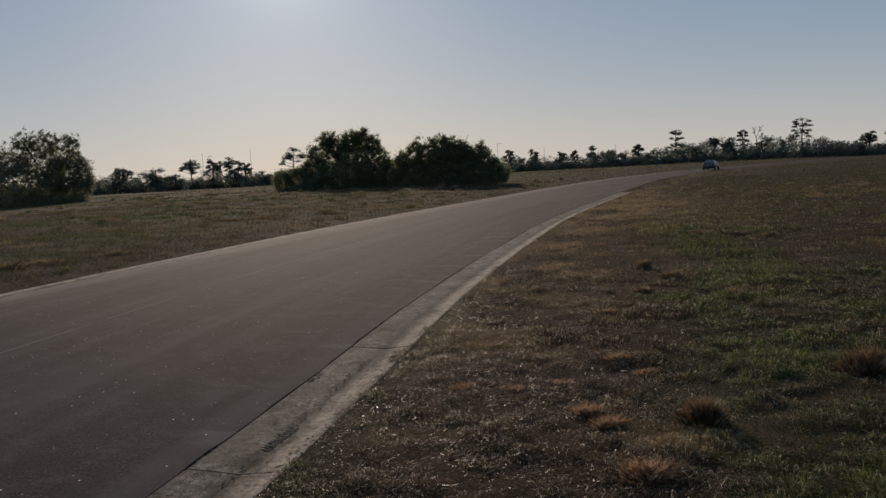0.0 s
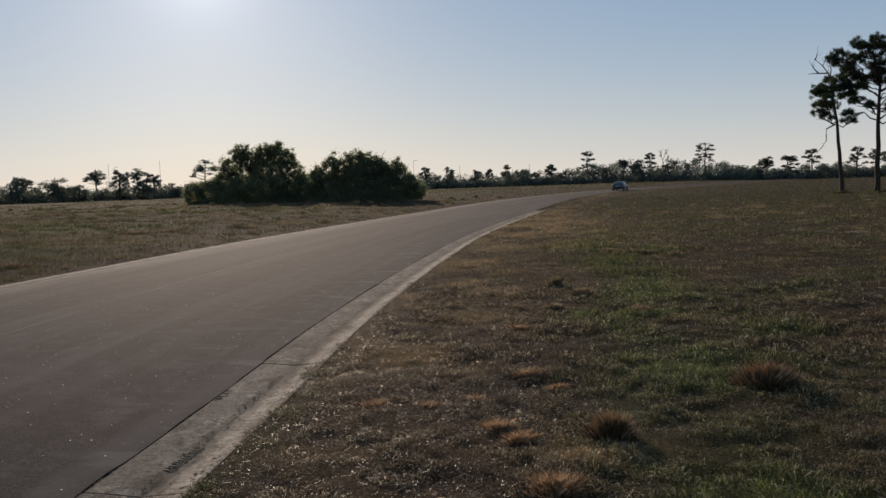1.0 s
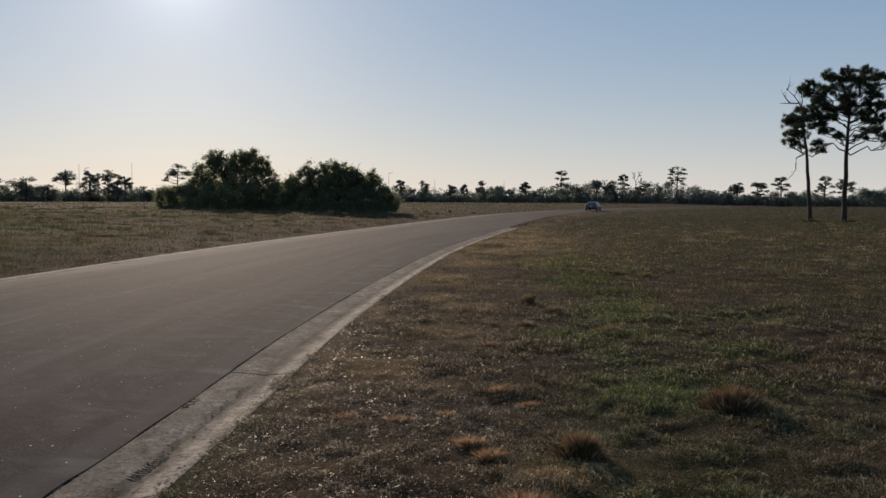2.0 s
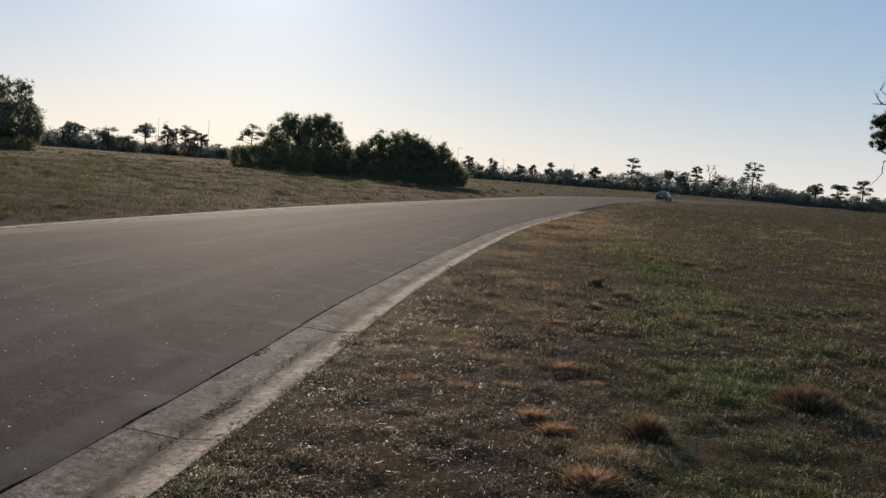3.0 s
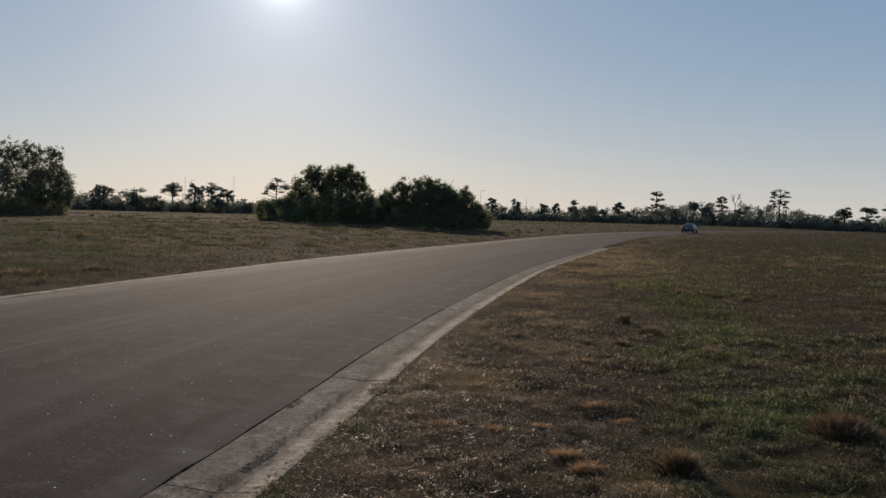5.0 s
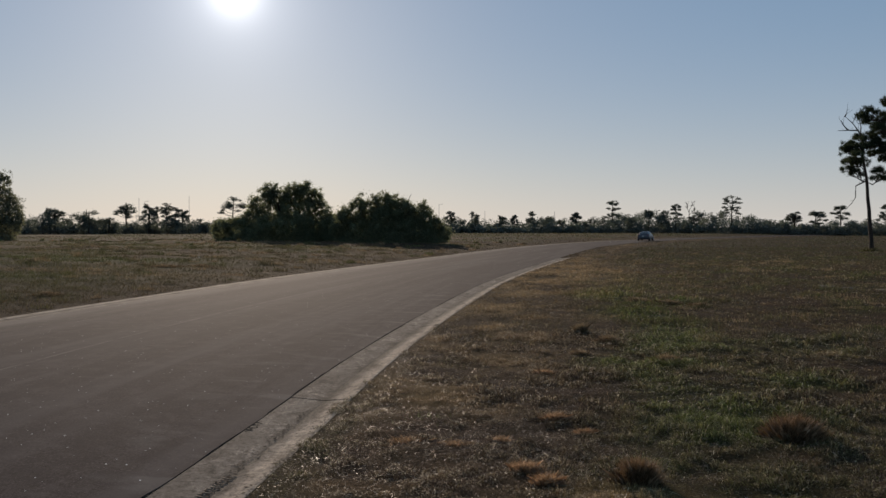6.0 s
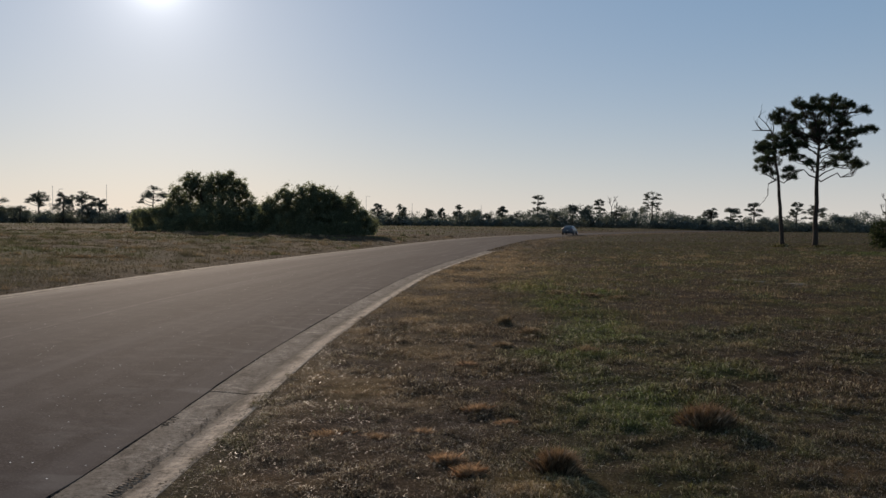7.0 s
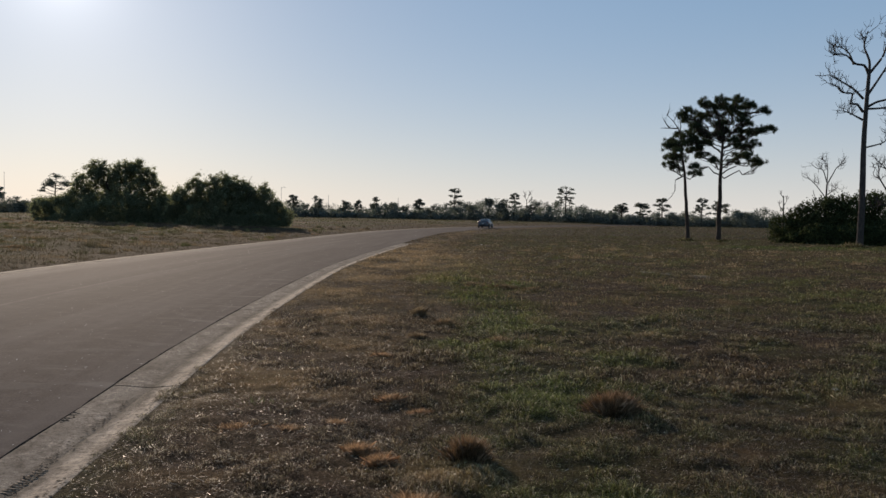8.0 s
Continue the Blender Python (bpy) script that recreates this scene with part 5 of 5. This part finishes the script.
def build_car(x, y, heading):
    car = tagged(new("car"), "silver-blue four-door sedan standing on the road at the bend", "car")
    car.matrix_basis = pose(x, y, 0.075, 0, 0, heading)
    stations = [(-2.31, 0.66, 0.46, 0.82), (-2.27, 0.78, 0.32, 0.98), (-2.12, 0.85, 0.26, 1.07), (-1.75, 0.89, 0.21, 1.07), (-1.2, 0.905, 0.19, 1.0), (-0.4, 0.91, 0.19, 0.97),
                (0.4, 0.905, 0.19, 0.955), (1.0, 0.90, 0.19, 0.94), (1.5, 0.885, 0.20, 0.87), (1.95, 0.84, 0.22, 0.78), (2.2, 0.74, 0.27, 0.69), (2.31, 0.60, 0.36, 0.58)]
    rings = []
    for py, w, zb, zt in stations:
        half = [(0.8 * w, zb), (0.965 * w, zb + 0.10), (w, zb + 0.42 * (zt - zb)), (0.985 * w, zt - 0.16), (0.93 * w, zt - 0.05), (0.82 * w, zt), (0.45 * w, zt + 0.02)]
        rings.append([(px, py, pz) for px, pz in half] + [(-px, py, pz) for px, pz in half[::-1]])
    body = child("body", loft_rings("body", rings, PAINT), car)
    cab = [(-1.86, 0.70, 0.62, 1.04, 1.075), (-0.95, 0.80, 0.56, 0.98, 1.385), (-0.45, 0.81, 0.57, 0.96, 1.425), (0.2, 0.81, 0.58, 0.95, 1.42), (0.45, 0.80, 0.58, 0.94, 1.37), (1.18, 0.74, 0.66, 0.90, 0.945)]
    rings, rails = [], []
    for py, wb, wt, zb, zt in cab:
        wtop = wb if zt - zb < 0.06 else wt
        ring = [(wb, py, zb), (wtop + 0.03, py, zt - 0.05 if zt - zb > 0.1 else zt - 0.01), (wtop - 0.06, py, zt), (wtop * 0.45, py, zt + 0.012)]
        rings.append(ring + [(-a, b, c) for a, b, c in ring[::-1]])
    cabin = child("cabin", loft_rings("cabin", rings, PAINT), car, "silver-blue roof and window pillars")
    r = rings
    for sgn in (0, 1):
        pick = (lambda ring, k: ring[k] if sgn == 0 else ring[7 - k])
        for a, b in ((0, 1), (1, 3), (3, 5)):
            quad = [pick(r[a], 0), pick(r[b], 0), pick(r[b], 1), pick(r[a], 1)]
            if sgn == 1:
                quad = quad[::-1]
            slab(quad, 0.13, 0.008, 0.02, "side_window", CAR_GLASS, cabin, "dark tinted side window")
    slab([r[0][2], r[1][2], r[1][5], r[0][5]], 0.06, 0.028, 0.02, "rear_window", CAR_GLASS, cabin, "dark tinted rear window")
    slab([r[4][2], r[5][2], r[5][5], r[4][5]], 0.06, 0.028, 0.02, "windshield", CAR_GLASS, cabin, "dark windshield")
    child("antenna_fin", box_mesh("antenna_fin", (0.04, 0.16, 0.05), 0.015, PAINT), cabin, "", pose(0, -0.72, 1.44, 6))
    for sx in (-1, 1):
        for wy in (-1.4, 1.42):
            child("wheel_arch", lathe_x("wheel_arch", [(-0.03, 0.36), (0.0, 0.365), (0.02, 0.35)], 28, TRIM), body, "dark wheel arch", pose(sx * 0.885, wy, 0.33))
            wheel = child("wheel", lathe_x("tyre_body", [(-0.11, 0.2), (-0.11, 0.30), (-0.09, 0.328), (0.09, 0.328), (0.11, 0.30), (0.11, 0.2)], 30, RUBBER), car, "black tyre with alloy rim", pose(sx * 0.83, wy, 0.328))
            child("rim", lathe_x("rim", [(0.0, 0.235), (0.02, 0.235), (0.03, 0.20), (0.012, 0.18), (0.03, 0.06), (0.0, 0.05)], 30, ALLOY), wheel, "silver alloy rim", pose(sx * 0.10, 0, 0, 0, 0, 0 if sx > 0 else 180))
            for k in range(5):
                child("spoke", box_mesh("spoke", (0.03, 0.045, 0.19), 0.01, ALLOY), wheel, "", pose(sx * 0.118, 0, 0) @ pose(0, 0, 0, 72 * k) @ pose(0, 0, 0.115))
        child("tail_light", box_mesh("tail_light", (0.36, 0.10, 0.13), 0.03, RED_LENS), body, "red tail light", pose(sx * 0.63, -2.255, 0.90, 0, 0, -sx * 14))
        child("mirror", box_mesh("mirror", (0.2, 0.12, 0.13), 0.04, PAINT), car, "side mirror in body colour", pose(sx * 0.98, 0.62, 1.02))
        child("headlight", box_mesh("headlight", (0.34, 0.14, 0.12), 0.04, PLATE), body, "clear headlight", pose(sx * 0.58, 2.19, 0.63, 0, 0, sx * 22))
        child("exhaust", lathe_x("exhaust", [(-0.08, 0.035), (0.08, 0.04), (0.08, 0.03)], 16, ALLOY), body, "chrome exhaust tip", pose(sx * 0.5, -2.27, 0.33, 0, 0, 90))
        for hy in (-0.75, 0.35):
            child("door_handle", box_mesh("door_handle", (0.03, 0.2, 0.03), 0.01, PAINT), body, "", pose(sx * 0.905, hy, 0.83))
    child("bumper", box_mesh("bumper", (1.56, 0.16, 0.17), 0.06, PAINT), body, "rear bumper", pose(0, -2.26, 0.53))
    child("diffuser", box_mesh("diffuser", (1.2, 0.14, 0.13), 0.04, TRIM), body, "black lower bumper insert", pose(0, -2.25, 0.37))
    child("front_bumper", box_mesh("front_bumper", (1.3, 0.14, 0.14), 0.05, PAINT), body, "", pose(0, 2.25, 0.40))
    plate = child("number_plate", box_mesh("number_plate", (0.31, 0.02, 0.155), 0.006, PLATE), body, "pale number plate", pose(0, -2.345, 0.70))
    child("bar", box_mesh("bar", (0.22, 0.006, 0.05), 0.002, TRIM), plate, "", pose(0, -0.011, 0))
    child("spoiler", box_mesh("spoiler", (1.2, 0.07, 0.025), 0.01, PAINT), body, "", pose(0, -2.22, 1.075))
    return car


build_car(6.7, 129.0, -13)


# ---------------------------------------------------------------- poles, litter and marks
def pole(x, y, tall, arm, label):
    ob = thing("utility_pole" if not arm else "street_lamp", x, y, label, "pole" if not arm else "street lamp")
    v, f = tube([(0, 0, 0), (0, 0, tall * 0.5), (0, 0, tall)], [0.09, 0.07, 0.05], 8)
    child("shaft", quick_mesh("shaft", v, f, STEEL, True), ob)
    if arm:
        v, f = tube([(0, 0, tall - 0.3), (0.5, 0, tall), (1.1, 0, tall + 0.05)], [0.06, 0.05, 0.05], 6)
        child("arm", quick_mesh("arm", v, f, STEEL, True), ob)
        child("lamp_head", box_mesh("lamp_head", (0.6, 0.25, 0.14), 0.05, STEEL), ob, "grey lamp head", pose(1.2, 0, tall + 0.03))
    else:
        child("cap", box_mesh("cap", (0.16, 0.16, 0.3), 0.03, STEEL), ob, "", pose(0, 0, tall))
    return ob


for px_, py_, tall_, arm_ in ((-153, 247, 11.8, False), (-151.5, 248, 11.0, True), (-139, 255, 12.6, False), (-57.5, 285, 10.4, True), (-41.2, 287.5, 7.8, False), (-16.5, 290, 7.4, False), (-3.3, 291.7, 5.6, True)):
    pole(px_, py_, tall_, arm_, "distant grey street lamp at the edge of the woods" if arm_ else "distant slim grey utility pole near the woods")


def litter(x, y, size, label, name, material):
    ob = thing(name, x, y, label, name.replace("_", " "))
    bm = bmesh.new()
    bmesh.ops.create_icosphere(bm, subdivisions=2, radius=size)
    for v in bm.verts:
        v.co *= 0.8 + 0.4 * noise.noise(v.co * (2.0 / size) + Vector((x, y, 0)))
        v.co.z *= 0.55
    child("shell", bm_mesh("shell", bm, material, True), ob, "", pose(0, 0, size * 0.45))
    return ob


litter(2.56, 53.9, 0.08, "small white crumpled scrap lying in the grass", "litter_scrap", WHITE)
litter(4.15, 8.45, 0.05, "small pale stone lying in the grass", "pale_stone", WHITE)
litter(2.23, 5.75, 0.02, "tiny white pebble in the grass", "pebble", WHITE)
litter(-21.1, 39.7, 0.09, "crumpled pale litter on the bank", "litter_scrap", WHITE)

CLOD = plain("soil_crumbs", (0.085, 0.06, 0.043), 0.95, 0.05, 0.0, 0.5, 60)
MUD = plain("dried_mud", (0.19, 0.16, 0.13), 0.95, 0.05, 0.0, 0.5, 60)


def mound(x, y, size, label):
    """A low heap of loose sand."""
    ob = thing("sand_mound", x, y, label, "sand mound", turn=20 * x)
    bm = bmesh.new()
    bmesh.ops.create_icosphere(bm, subdivisions=3, radius=size)
    for v in bm.verts:
        v.co.x *= 1.6
        v.co *= 0.75 + 0.5 * noise.noise(v.co * (1.5 / size) + Vector((x, y, 0)))
        v.co.z = max(v.co.z, -0.2 * size) * 0.28
    child("heap", bm_mesh("heap", bm, DIRT, True), ob, "", pose(0, 0, 0.02))
    return ob


for mx, my, ms in ((6.6, 26.2, 0.26), (7.2, 26.0, 0.15), (8.1, 25.3, 0.24), (8.6, 25.1, 0.13)):
    mound(mx, my, ms, "low pale heap of sand in the short grass")

# a lug-tyre print of dried mud in the gutter
mud = thing("tyre_print", -2.675, 5.2, "dried mud print of a lugged tyre in the gutter", "tyre print", turn=-1.0)
mud.location.z = -0.0128
for k in range(12):
    child("lug", box_mesh("lug", (0.10 + 0.016 * math.sin(k * 2.1), 0.014, 0.0026), 0.001, MUD), mud, "", pose(0.006 * math.sin(k * 3.7), -0.22 + k * 0.04, 0, 0, 0, -14))


def crumbs(count, y0, y1, centre_off, spread, size, z=-0.008, peak=0.35):
    """Clods of soil, grit and bits of leaf that lie along the gutter."""
    y = rng.uniform(y0, y1, count)
    s_ = np.interp(y, CENTRE[:, 1], ALONG)
    mid = np.stack([np.interp(s_, ALONG, CENTRE[:, 0]), np.interp(s_, ALONG, CENTRE[:, 1])], 1)
    off = centre_off + rng.normal(size=count) * spread
    p = np.stack([mid[:, 0] + off, mid[:, 1], np.full(count, z)], 1)
    r = size * rng.uniform(0.15, 1.0, count) ** 2 * 1.3
    corner = np.array([(1, 0, 0), (0, 1, 0), (-1, 0, 0), (0, -1, 0), (0, 0, peak)])
    v = p[:, None] + corner[None] * r[:, None, None] * rng.uniform(0.6, 1.4, (count, 5, 1))
    base = np.arange(count)[:, None, None] * 5
    f = (np.array([(0, 1, 4), (1, 2, 4), (2, 3, 4), (3, 0, 4)])[None] + base).reshape(-1, 3)
    return v.reshape(-1, 3), f


cv, cf = join([crumbs(420, 4.3, 7.6, HALF + 0.37, 0.03, 0.010), crumbs(160, 4.0, 12, HALF + 0.36, 0.05, 0.007), crumbs(1500, 4.0, 30, HALF + 0.012, 0.012, 0.017, 0.004), crumbs(200, 4.0, 12, HALF + 0.58, 0.06, 0.010), crumbs(70, 6.6, 6.95, HALF + 0.04, 0.03, 0.02, 0.006)])
tagged(new("gutter_debris", quick_mesh("gutter_debris", cv, cf, CLOD)), "dark crumbs of soil and leaf along the gutter", "debris", kind="stuff")
SPILL = plain("spilled_soil", (0.17, 0.125, 0.085), 0.95, 0.05, 0.0, 0.6, 30)
sv, sf = join([crumbs(1500, 3.6, 16, HALF + 0.655, 0.035, 0.013, 0.004, 0.15), crumbs(900, 16, 34, HALF + 0.66, 0.04, 0.02, 0.004, 0.15)])
tagged(new("soil_spill", quick_mesh("soil_spill", sv, sf, SPILL)), "brown soil spilled from the turf over the gutter lip", "soil", kind="stuff")
